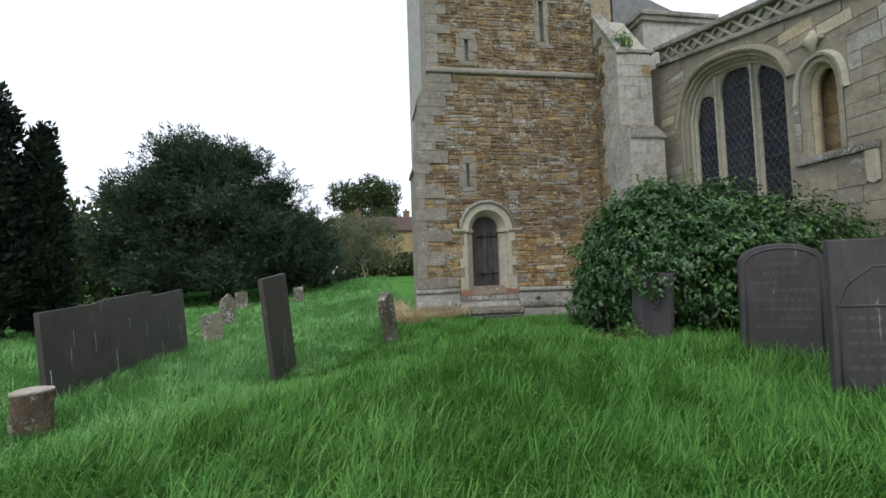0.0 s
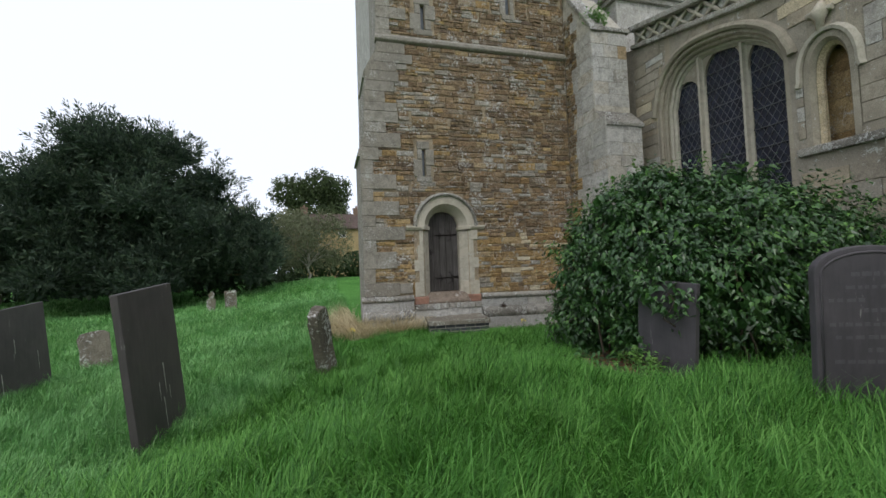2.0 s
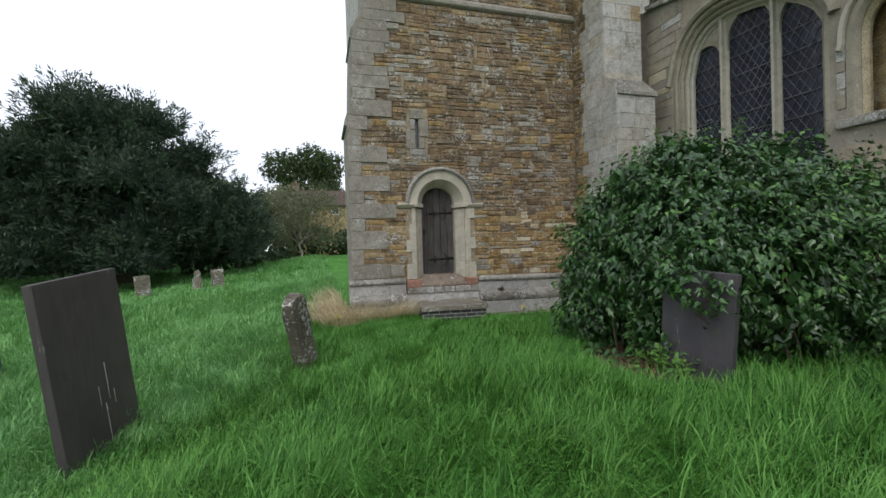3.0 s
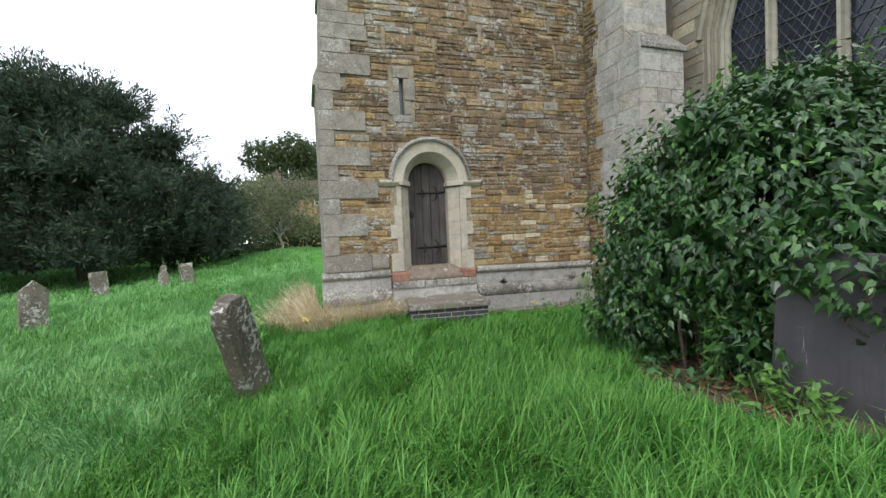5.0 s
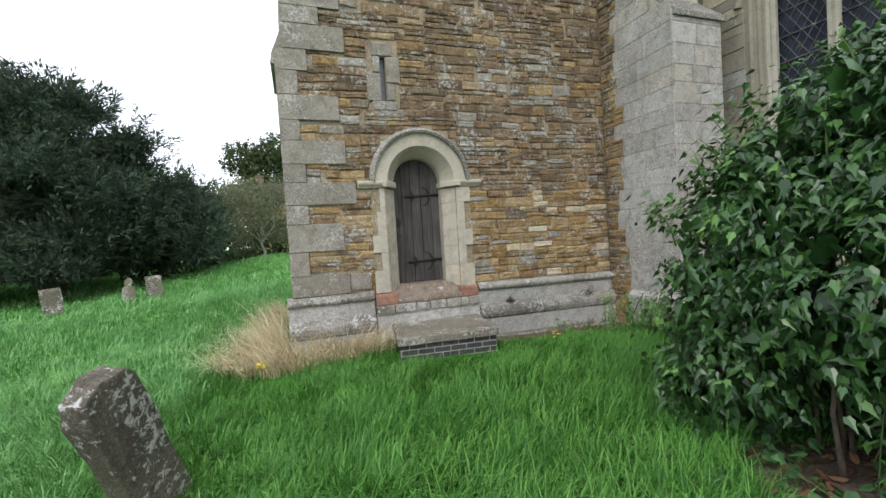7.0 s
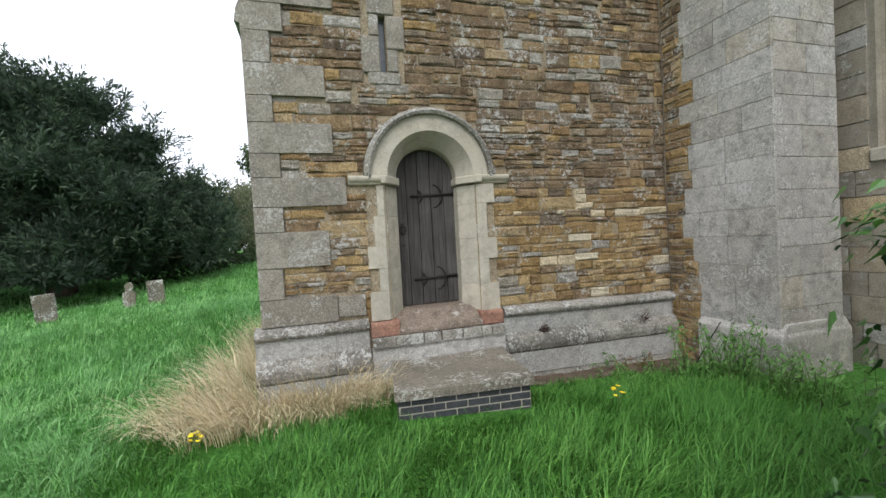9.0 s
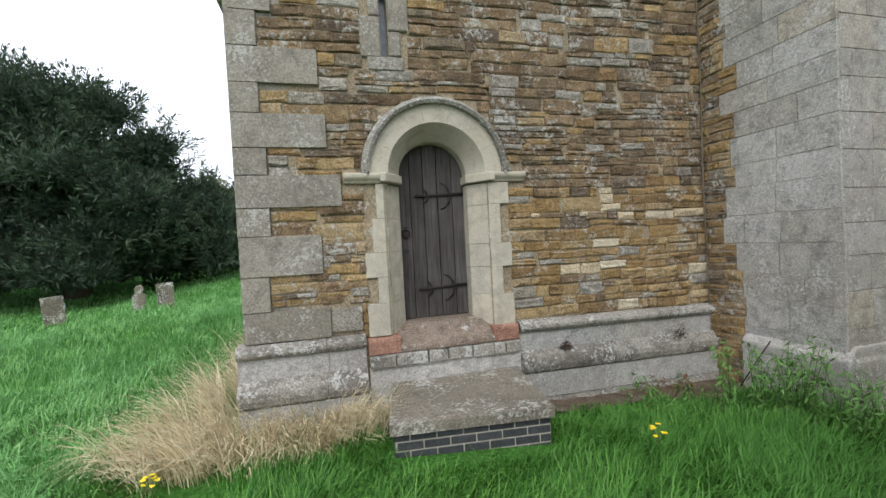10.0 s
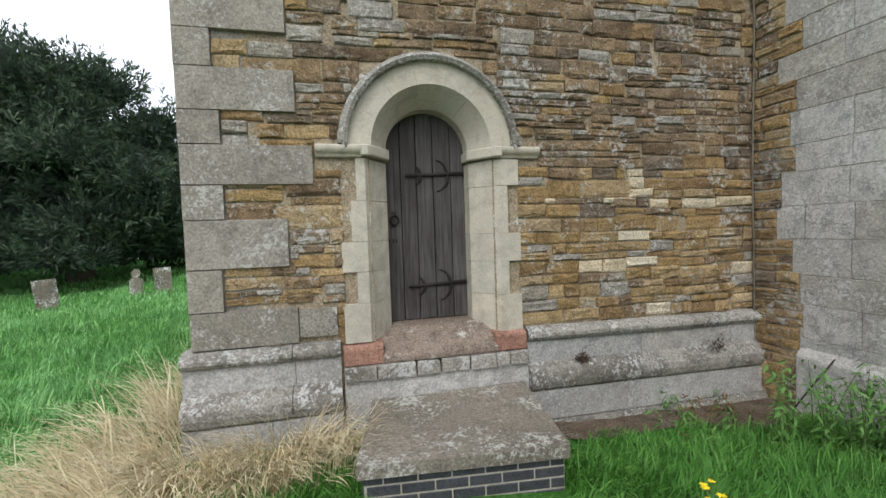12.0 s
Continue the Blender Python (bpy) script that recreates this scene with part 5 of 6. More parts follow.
for u in (1.35, -2.0, 5.0):
    w = part("window", (lambda b: (box(b, u + 0.02, u + 0.98, 60.1, 60.14, hz + 3.02, hz + 3.88), b)[1])(bmesh.new()), GLASS, house)
    bm = bmesh.new()
    for a, b, c, d in ((0, 0.08, 3.0, 3.9), (0.92, 1.0, 3.0, 3.9), (0.46, 0.54, 3.0, 3.9), (0.08, 0.92, 3.0, 3.08), (0.08, 0.92, 3.82, 3.9), (0.08, 0.92, 3.42, 3.47)):
        box(bm, u + a, u + b, 59.98, 60.08, hz + c, hz + d)
    part("frame", bm, WHITEPAINT, w, "white painted window frame")
for x, y, top in ((-3.2, 64, 8.0), (4.1, 64, 7.9)):
    bm = bmesh.new()
    box(bm, x - 0.45, x + 0.45, y - 0.4, y + 0.4, hz + 5.8, hz + top - 0.5)
    box(bm, x - 0.52, x + 0.52, y - 0.47, y + 0.47, hz + top - 0.5, hz + top - 0.35)
    tube(bm, [(x, y, hz + top - 0.35), (x, y, hz + top)], [0.16, 0.13], 8)
    part("chimney", bm, CHIMNEYBRICK, house)

# ---- ivy mound ----
rg = np.random.default_rng(77)
IVYB = [(4.0, 6.15, 1.3, 1.0, 1.15, 1.2), (3.62, 6.6, 1.5, 0.7, 0.7, 0.85), (3.55, 5.8, 1.5, 0.6, 0.7, 0.75), (4.6, 5.7, 1.5, 1.0, 1.0, 1.0), (5.6, 5.5, 1.4, 1.0, 0.9, 0.9),
        (6.5, 5.5, 1.1, 0.95, 0.85, 0.85), (4.2, 5.2, 1.15, 0.85, 0.5, 0.8), (5.2, 5.0, 0.95, 0.9, 0.5, 0.7), (3.6, 6.95, 0.8, 0.55, 0.5, 0.7), (4.25, 6.6, 2.05, 0.55, 0.55, 0.55),
        (3.38, 5.35, 1.38, 0.38, 0.32, 0.28), (4.6, 6.9, 1.1, 0.9, 0.7, 0.95), (6.2, 6.3, 1.2, 1.0, 1.0, 0.95), (3.9, 5.85, 2.15, 0.5, 0.5, 0.45), (5.0, 6.2, 1.85, 0.8, 0.8, 0.6),
        (3.3, 6.75, 1.75, 0.28, 0.25, 0.3), (3.35, 6.2, 2.15, 0.3, 0.3, 0.22), (4.6, 5.6, 2.35, 0.3, 0.3, 0.2), (5.4, 5.8, 1.95, 0.4, 0.4, 0.3), (3.2, 6.3, 1.1, 0.35, 0.5, 0.4), (3.3, 6.95, 1.15, 0.42, 0.45, 0.75), (3.14, 5.3, 1.06, 0.26, 0.4, 0.17),
        (3.2, 7.0, 0.5, 0.4, 0.42, 0.45), (3.12, 5.72, 0.5, 0.2, 0.16, 0.3), (4.05, 6.4, 2.5, 0.3, 0.3, 0.28)]
ivy = thing("ivy_bush", "large mound of dark green glossy ivy over old stones", "ivy")
bm = bmesh.new()
for k in range(46):
    b = IVYB[k % len(IVYB)]
    a = rg.uniform(0, math.tau)
    limb(bm, (b[0] * 0.9 + 0.45 + 0.2 * math.cos(a), b[1] + 0.2 * math.sin(a), 0.05), (b[0] + 0.7 * b[3] * math.cos(a), b[1] + 0.7 * b[4] * math.sin(a), b[2] + 0.4 * b[5] * rg.uniform(-0.5, 1)), 0.016, 0.006, rg, 0.1)
part("stem", bm, BARK, ivy)
KD = rg.normal(size=(7, 3)) * np.array([7.5, 7.5, 11.0])
KP = rg.uniform(0, math.tau, 7)


def sprig_field(p):
    """Uneven swell of the mass: high where sprigs stand out, low in the gaps between them."""
    return np.sin(p @ KD.T + KP).sum(1) / 1.9


p, nrm = blob_points(rg, IVYB, 98000, 0.3)
keep = (p[:, 2] > 0.08) & ~((p[:, 0] < 3.3) & (p[:, 2] < 0.85) & (p[:, 1] < 5.55))
p, nrm = p[keep], nrm[keep]
h = sprig_field(p)
keep = h > rg.uniform(-1.5, -0.35, len(h))
p, nrm, h = p[keep], nrm[keep], h[keep]
p = p + nrm * (0.075 * h + np.abs(rg.normal(size=len(p))) ** 2 * 0.03)[:, None]
face = nrm * 0.75 + rg.normal(size=nrm.shape) * 0.42
face[:, 2] += 0.5
v, f = leaf_cards(p, face, 0.062 * rg.uniform(0.5, 1.4, len(p)), IVYLEAF, rg, 0.3)
raw_mesh("leaves", v, f, IVY, ivy)["kind"] = "stuff"
p, nrm = blob_points(rg, IVYB, 12000, 0.12)
h = sprig_field(p)
keep = (p[:, 2] > 0.5) & (np.sin(p[:, 0] * 3.1) + np.sin(p[:, 1] * 2.7 + 1) + np.sin(p[:, 2] * 4.1) > 0.1) & (h > 0.3)
p, nrm, h = p[keep], nrm[keep], h[keep]
v, f = leaf_cards(p + nrm * (0.04 + 0.075 * h)[:, None], nrm + rg.normal(size=nrm.shape) * 0.45 + np.array([0, 0, 0.7]), 0.062 * rg.uniform(0.6, 1.3, len(p)), IVYLEAF, rg, 0.25)
raw_mesh("young_leaves", v, f, IVY_YOUNG, ivy)["kind"] = "stuff"
# inner layer of older, shaded leaves
p, nrm = blob_points(rg, [(b[0], b[1], b[2], b[3] * 0.8, b[4] * 0.8, b[5] * 0.8) for b in IVYB], 9000, 0.3)
p = p[p[:, 2] > 0.12]
v, f = leaf_cards(p, rg.normal(size=p.shape), 0.15 * rg.uniform(0.6, 1.3, len(p)), IVYLEAF, rg, 0.2)
raw_mesh("inner_leaves", v, f, IVY, ivy)["kind"] = "stuff"


def sprout(bm, foot, height, lean, rng, leaf, mesh_rows, every=0.06, ring=2):
    """One upright leafy shoot; the stalk goes into bm, leaf centres into mesh_rows."""
    tip = Vector(foot) + Vector((lean[0], lean[1], height))
    pts = [Vector(foot).lerp(tip, t) + Vector((lean[0], lean[1], 0)) * (t * t - t) * 0.8 for t in np.linspace(0, 1, 6)]
    tube(bm, pts, [0.006 - 0.0008 * i for i in range(6)], 4)
    z = 0.05
    while z < 1:
        c = Vector(foot).lerp(tip, z)
        for _ in range(ring):
            a = rng.uniform(0, math.tau)
            out = Vector((math.cos(a), math.sin(a), 0.4)) * leaf * 0.7
            mesh_rows.append((*(c + out), math.cos(a) * 0.5, math.sin(a) * 0.5, 1.0))
        z += every / height


def weed(name, label, foot, shoots, height, leaf, mat, seed, shape=SPRAY, every=0.05, spread=0.12, category="weed"):
    rng = np.random.default_rng(seed)
    root = thing(name, label, category)
    bm, rows = bmesh.new(), []
    for _ in range(shoots):
        x, y = foot[0] + rng.normal() * spread, foot[1] + rng.normal() * spread
        sprout(bm, (x, y, float(ground_z(x, y)) - 0.03), height * rng.uniform(0.6, 1.1), (rng.normal() * 0.08, rng.normal() * 0.08), rng, leaf, rows, every)
    part("stalk", bm, STALK, root)["kind"] = "stuff"
    R = np.array(rows)
    v, f = leaf_cards(R[:, :3], R[:, 3:] + rng.normal(size=(len(R), 3)) * 0.3, leaf * rng.uniform(0.7, 1.3, len(R)), shape, rng, 0.2)
    raw_mesh("leaves", v, f, mat, root)["kind"] = "stuff"
    return root


weed("weed", "tall green willowherb by the buttress foot", (5.4, 9.85), 44, 0.75, 0.065, WEED, 61, spread=0.25)
weed("weed", "leafy green weeds along the buttress", (5.75, 9.35), 36, 0.5, 0.06, WEED, 62, spread=0.25)
weed("weed", "low nettle-like weeds against the plinth", (4.7, 10.75), 22, 0.22, 0.07, WEED, 63, spread=0.4)
weed("weed", "withered red-brown weeds in the wall corner", (5.0, 10.9), 30, 0.2, 0.05, DEADLEAF, 69, spread=0.25)
weed("weed", "green weeds growing at the edge of the ivy", (3.2, 6.05), 6, 0.8, 0.09, WEED, 64, spread=0.12)
weed("weed", "broad-leaved weeds on bare soil beside the ivy", (2.95, 6.25), 44, 0.16, 0.075, DOCK, 65, IVYLEAF, spread=0.28)
weed("weed", "broad-leaved weeds in the grass", (3.3, 7.7), 14, 0.14, 0.075, DOCK, 66, IVYLEAF, spread=0.2)
weed("weed", "ivy shoots at the foot of a slate headstone", (2.95, 5.4), 24, 0.3, 0.065, IVY_YOUNG, 67, IVYLEAF, spread=0.14)
bm, rows = bmesh.new(), []
for k in range(70):
    b = IVYB[int(rg.integers(0, len(IVYB)))]
    a, lift = rg.uniform(0, math.tau), rg.uniform(0.35, 1.0)
    flat = math.sqrt(1 - lift * lift)
    foot = (b[0] + b[3] * 0.9 * flat * math.cos(a), b[1] + b[4] * 0.9 * flat * math.sin(a), b[2] + b[5] * 0.9 * lift)
    sprout(bm, foot, rg.uniform(0.12, 0.34), (0.16 * flat * math.cos(a), 0.16 * flat * math.sin(a)), rg, 0.06, rows, 0.045, 2)
part("shoot", bm, STALK, ivy)["kind"] = "stuff"
R = np.array(rows)
v, f = leaf_cards(R[:, :3], R[:, 3:] + rg.normal(size=(len(R), 3)) * 0.4, 0.055 * rg.uniform(0.6, 1.3, len(R)), IVYLEAF, rg, 0.25)
raw_mesh("shoot_leaves", v, f, IVY_YOUNG, ivy)["kind"] = "stuff"
top_weed = weed("weed", "green plants growing on the buttress ledge", (6.22, 10.15), 22, 0.45, 0.09, WEED, 68, SPRAY, spread=0.12)
top_weed.location.z = 7.55


def ragwort(foot, height, seed):
    rng = np.random.default_rng(seed)
    root = thing("ragwort", "small yellow ragwort flower on a green stalk", "flower")
    z = float(ground_z(*foot))
    bm = bmesh.new()
    heads = []
    for k in range(7):
        a = rng.uniform(0, math.tau)
        tip = (foot[0] + 0.045 * math.cos(a), foot[1] + 0.045 * math.sin(a), z + height + rng.uniform(-0.03, 0.03))
        tube(bm, [(foot[0], foot[1], z - 0.02), (foot[0], foot[1], z + height * 0.7), tip], [0.004, 0.003, 0.002], 4)
        heads.append(tip)
    part("stalk", bm, STALK, root)
    for h in heads:
        bm = bmesh.new()
        c = bm.verts.new((h[0], h[1], h[2] + 0.006))
        n = 12
        rim = [bm.verts.new((h[0] + (0.024 if i % 2 else 0.013) * math.cos(i * math.tau / n), h[1] + (0.024 if i % 2 else 0.013) * math.sin(i * math.tau / n), h[2] + rng.uniform(-0.004, 0.004))) for i in range(n)]
        for i in range(n):
            bm.faces.new((c, rim[i], rim[(i + 1) % n]))
        part("flower_head", bm, PETAL, root)


ragwort((3.45, 9.35), 0.3, 1)
ragwort((0.05, 9.95), 0.3, 2)
ragwort((-9.6, 23.5), 0.4, 3)

for tx, tz, size, seed in ((3.8, 0.43, 0.08, 71), (5.4, 0.38, 0.15, 72)):
    rng = np.random.default_rng(seed)
    n = 260
    q = rng.normal(size=(n, 3)) * np.array([1.0, 0.3, 0.8]) * size * 0.45
    v, f = leaf_cards(np.array([tx, WALL_Y - 0.1, tz]) + q, rng.normal(size=(n, 3)), 0.026 * rng.uniform(0.6, 1.3, n), SPRAY, rng, 0.2)
    tagged(raw_mesh("withered_tuft", v, f, MOSS), "withered brown tuft rooted in the plinth joint", "plant", kind="stuff")

# ---- grass ----
rg = np.random.default_rng(9)


def field(x, y, k, ph):
    return np.sin(k * x + 1.7 * np.sin(0.6 * k * y + ph)) * np.cos(0.8 * k * y + 1.3 * np.sin(0.7 * k * x - ph) + ph)


def bare(x, y):
    """Where no grass grows: walls, step, ivy floor."""
    b = (x > 0.3) & (y > 11.0) & (y < 18)
    b |= (x > BUT_X - 0.1) & (y > BUT_Y - 0.12)
    b |= (x > 7.25)
    b |= (x > 1.6 + (y - 10.05) * 0.15) & (x < 2.98 + (y - 10.0) * 0.15) & (y > 9.85) & (y < 11.2)
    b |= ((x - 4.7) / 1.55) ** 2 + ((y - 5.9) / 1.0) ** 2 < 1
    b |= ((x - 3.1) / 0.55) ** 2 + ((y - 5.8) / 0.95) ** 2 < 1
    b |= (x > 3.15) & (x < 5.9) & (y > 10.75 + 0.12 * np.sin(7 * x) - 0.25 * np.clip((x - 4.6) / 0.8, 0, 1))
    return b


def shortness(x, y):
    """Grass stays short by the step, along the wall's foot, beside the bare soil and round some stones."""
    a = np.exp(-(((x - 2.3) / 1.0) ** 2 + ((y - 9.7) / 0.8) ** 2))
    b = 1.3 * np.exp(-(((x - 2.7) / 0.75) ** 2 + ((y - 5.4) / 1.0) ** 2))
    c = np.clip((y - 9.6) / 1.2, 0, 1) * (x > 2.8)
    d = 1.2 * np.exp(-(((x + 1.9) / 0.7) ** 2 + ((y - 5.9) / 1.1) ** 2)) + 1.1 * np.exp(-(((x + 3.9) / 0.7) ** 2 + ((y - 4.3) / 0.7) ** 2))
    e = np.exp(-(((x + 0.35) / 0.5) ** 2 + ((y - 7.7) / 0.6) ** 2))
    return 1 - 0.45 * np.maximum.reduce([a, b, c, d, e])


def grass_patch(x0, x1, y0, y1, count, ln, wd, segs, seed, clump=0.0, cond=None, mat=None, name="grass", label="", bend=(0.75, 2.3), combed=None):
    rng = np.random.default_rng(seed)
    x, y = rng.uniform(x0, x1, count), rng.uniform(y0, y1, count)
    if clump:
        n = max(count // 14, 1)
        cx, cy = rng.uniform(x0, x1, n), rng.uniform(y0, y1, n)
        k = rng.integers(0, n, count)
        x, y = cx[k] + rng.normal(size=count) * clump, cy[k] + rng.normal(size=count) * clump
        tuft = rng.uniform(-0.9, 0.9, n)[k]
        tall = rng.uniform(0.7, 1.25, n)[k]
    else:
        tuft, tall = 0.0, 1.0
    keep = ~bare(x, y) if cond is None else (~bare(x, y) & cond(x, y))
    way = (0.7 * field(x, y, 0.9, 0.4) + 1.3 * field(x, y, 3.7, 1.1) + 1.9 * tuft + rng.normal(size=count) * 0.7 - 0.5) if combed is None else combed(x, y) + rng.normal(size=count) * 0.5
    size = ln * rng.uniform(0.55, 1.2, count) * (1 + 0.25 * field(x, y, 1.1, 2.0)) * tall * (shortness(x, y) if combed is None else 1.0)
    b = rng.uniform(*bend, count)
    x, y, way, size, b = x[keep], y[keep], way[keep], size[keep], b[keep]
    z = ground_z(x, y) - 0.015
    v, f = blades(np.stack([x, y, z], -1), way, size, wd * rng.uniform(0.6, 1.3, len(x)), b, rng, segs)
    return v, f


def join_patches(name, patches, mat, label, category):
    vs, fs, o = [], [], 0
    for v, f in patches:
        vs.append(v)
        fs.append(f + o)
        o += len(v)
    return tagged(raw_mesh(name, np.concatenate(vs), np.concatenate(fs), mat), label, category, kind="stuff")


def dry(x, y):
    """How far the bleached grass has taken over: before the plinth and along the tower's west foot."""
    front = 1.2 - np.hypot((x - 0.65) / 1.2, (y - 10.95) / 0.68)
    side = 1.15 - np.hypot((x - 0.15) / 0.62, (y - 12.6) / 3.6)
    return np.clip(np.maximum(front, side) * (x < 1.72 - 0.1 * (11.1 - y)), 0, 1)


not_dry = lambda x, y: dry(x, y) < np.random.default_rng(3).uniform(0.05, 0.45, len(x))
# Splits the darkened grass by the tower from the grass coloured for open sky.
edge_of = lambda x, y: x > np.interp(y, [-1.0, 2.2, 4.0, 5.8, 7.2, 10.5], [-6.0, -4.4, -3.2, -2.4, -0.9, -0.7]) + 0.55 * field(x, y, 1.3, 0.9) + np.random.default_rng(8).normal(size=len(x)) * 0.4 + 9.0 * np.clip((y - 10.8) * (x < 0.35), 0, 1)
deep = lambda x, y: not_dry(x, y) & edge_of(x, y)
pale = lambda x, y: not_dry(x, y) & ~edge_of(x, y)
join_patches("grass", [
    grass_patch(-3.2, 3.4, 1.2, 6.0, 130000, 0.34, 0.0042, 3, 101, 0.05, deep),
    grass_patch(-2.5, 5.9, 6.0, 11.1, 160000, 0.27, 0.004, 3, 102, 0.05, deep),
    grass_patch(3.2, 7.3, -1.0, 5.2, 36000, 0.34, 0.005, 3, 104, 0.07, deep),
    grass_patch(-6.0, 3.4, -3.5, 1.3, 50000, 0.32, 0.005, 2, 108, 0.07, deep),
    grass_patch(-6.0, -3.1, 1.2, 6.0, 26000, 0.32, 0.0048, 2, 114, 0.07, deep),
], GRASS_DEEP, "long deep green grass on the mound before the tower, darkened for weaker light", "grass")
join_patches("grass", [
    grass_patch(-3.2, 3.4, 1.2, 6.0, 110000, 0.28, 0.0038, 3, 111, 0.05, pale),
    grass_patch(-2.5, 5.9, 6.0, 11.1, 120000, 0.26, 0.0038, 3, 112, 0.05, pale),
    grass_patch(-7.5, -2.2, 1.0, 13.0, 100000, 0.3, 0.0048, 2, 103, 0.07, pale),
    grass_patch(-9.5, 3.4, -3.5, 1.3, 40000, 0.28, 0.005, 2, 109, 0.07, pale),
    grass_patch(-14, 0.6, 10.0, 22.0, 90000, 0.28, 0.008, 2, 105, 0.12, pale),
    grass_patch(-14, -7.3, 0.0, 10.2, 30000, 0.28, 0.008, 2, 110, 0.12, pale),
    grass_patch(-24, 8.0, 22.0, 48.0, 80000, 0.32, 0.018, 2, 106, 0.2, pale),
], GRASS, "long green churchyard grass, coloured paler for the open sky", "grass")
join_patches("dry_grass", [
    grass_patch(-0.95, 1.68, 10.3, 11.12, 5200, 0.62, 0.0042, 4, 107, 0.05, lambda x, y: dry(x, y) > np.random.default_rng(4).uniform(0.05, 0.6, len(x)), bend=(1.0, 2.6), combed=lambda x, y: 3.7 + 1.25 * x + 0.9 * field(x, y, 7.0, 0.3)),
    grass_patch(-0.8, 0.38, 11.0, 17.5, 5200, 0.72, 0.0048, 4, 113, 0.06, lambda x, y: dry(x, y) > np.random.default_rng(5).uniform(0.1, 0.65, len(x)), bend=(0.9, 2.4), combed=lambda x, y: 3.5 + 1.0 * field(x, y, 6.0, 0.3)),
], STRAW, "bleached dry grass lying against the tower foot", "grass")
bm = bmesh.new()
n = 26
rim = []
for r in (1.0, 0.6, 0.25):
    rim.append([bm.verts.new((3.2 + 0.66 * r * math.cos(a) * (1 + 0.15 * math.sin(3 * a)), 5.88 + 1.08 * r * math.sin(a), 0)) for a in np.linspace(0, math.tau, n, endpoint=False)])
for q, t in zip(rim, rim[1:]):
    for k in range(n):
        bm.faces.new((q[k], q[(k + 1) % n], t[(k + 1) % n], t[k]))
bm.faces.new(rim[-1])
for v in bm.verts:
    v.co.z = float(ground_z(v.co.x, v.co.y)) + 0.03 + 0.02 * noise.noise(v.co * 6)
bmesh.ops.recalc_face_normals(bm, faces=bm.faces)
soil = tagged(part("bare_soil", bm, EARTH), "patch of bare brown earth beside the ivy", "soil", kind="structure")
strip = [(3.1, 10.82), (3.7, 10.74), (4.4, 10.78), (5.0, 10.62), (5.5, 10.55), (5.95, 10.6)]
bm = bmesh.new()
low = [bm.verts.new((x, y, float(ground_z(x, y)) + 0.012)) for x, y in strip]
high = [bm.verts.new((x, 11.2, float(ground_z(x, 11.0)) + 0.035)) for x, y in strip]
for k in range(len(strip) - 1):
    bm.faces.new((low[k], low[k + 1], high[k + 1], high[k]))
bmesh.ops.subdivide_edges(bm, edges=list(bm.edges), cuts=5, use_grid_fill=True)
for v in bm.verts:
    v.co.z += 0.02 * noise.noise(v.co * 7) + 0.008
tagged(part("bare_soil", bm, EARTH), "strip of stony brown earth along the plinth", "soil", kind="structure")
px, py = rg.uniform(2.65, 3.6, 260), rg.uniform(5.2, 6.8, 260)
v, f = leaf_cards(np.stack([px, py, ground_z(px, py) + 0.06], -1), rg.normal(size=(260, 3)) * 0.4 + np.array([0, 0, 1.0]), rg.uniform(0.04, 0.09, 260), OVAL, rg, 0.3)
tagged(raw_mesh("dead_leaves", v, f, DEADLEAF), "fallen dead brown leaves under the ivy", "leaf litter", kind="stuff")

# ---- stones of the walls: one thing each near the doorway, the rest joined ----
def stone_variant(seed):
    """A unit stone, u and v from -0.5 to 0.5 and depth 0 to 1, with a rough worn face."""
    rng = np.random.default_rng(seed)
    ring = [(-0.5, -0.5), (0, -0.5), (0.5, -0.5), (0.5, 0), (0.5, 0.5), (0, 0.5), (-0.5, 0.5), (-0.5, 0)]
    v = [(u, w, -0.6) for u, w in ring]
    v += [(u * rng.uniform(0.94, 1.04), w * rng.uniform(0.87, 1.08), rng.uniform(0.35, 0.7)) for u, w in ring]
    v += [(u * rng.uniform(0.68, 0.92), w * rng.uniform(0.5, 0.82), rng.uniform(0.7, 1.2)) for u, w in ring]
    v.append((rng.uniform(-0.25, 0.25), rng.uniform(-0.2, 0.2), rng.uniform(0.6, 1.35)))
    f = []
    for a in (0, 8):
        for k in range(8):
            j = (k + 1) % 8
            f += [(a + k, a + j, a + 8 + j), (a + k, a + 8 + j, a + 8 + k)]
    f += [(16 + k, 16 + (k + 1) % 8, 24) for k in range(8)]
    return np.array(v, float), np.array(f)


VARIANTS = [stone_variant(k) for k in range(32)]
ASH_V = []
for k in range(6):
    v, f = stone_variant(50 + k)
    v = v.copy()
    ring = [(-0.5, -0.5), (0, -0.5), (0.5, -0.5), (0.5, 0), (0.5, 0.5), (0, 0.5), (-0.5, 0.5), (-0.5, 0)]
    r = np.random.default_rng(k)
    for i, (u, w) in enumerate(ring):
        v[8 + i] = (u * r.uniform(0.996, 1.0), w * r.uniform(0.992, 1.0), 0.72)
        v[16 + i] = (u * r.uniform(0.984, 0.994), w * r.uniform(0.97, 0.988), r.uniform(0.95, 1.05))
    v[24, 2] = 1.02
    ASH_V.append((v, f))
MESHES = {}


def shared(kind, k, mat):
    key = (kind, k, mat.name)
    if key not in MESHES:
        v, f = (VARIANTS if kind == "rubble" else ASH_V)[k]
        me = bpy.data.meshes.new("stone")
        me.from_pydata(v.tolist(), [], f.tolist())
        me.materials.append(mat)
        MESHES[key] = me
    return MESHES[key]


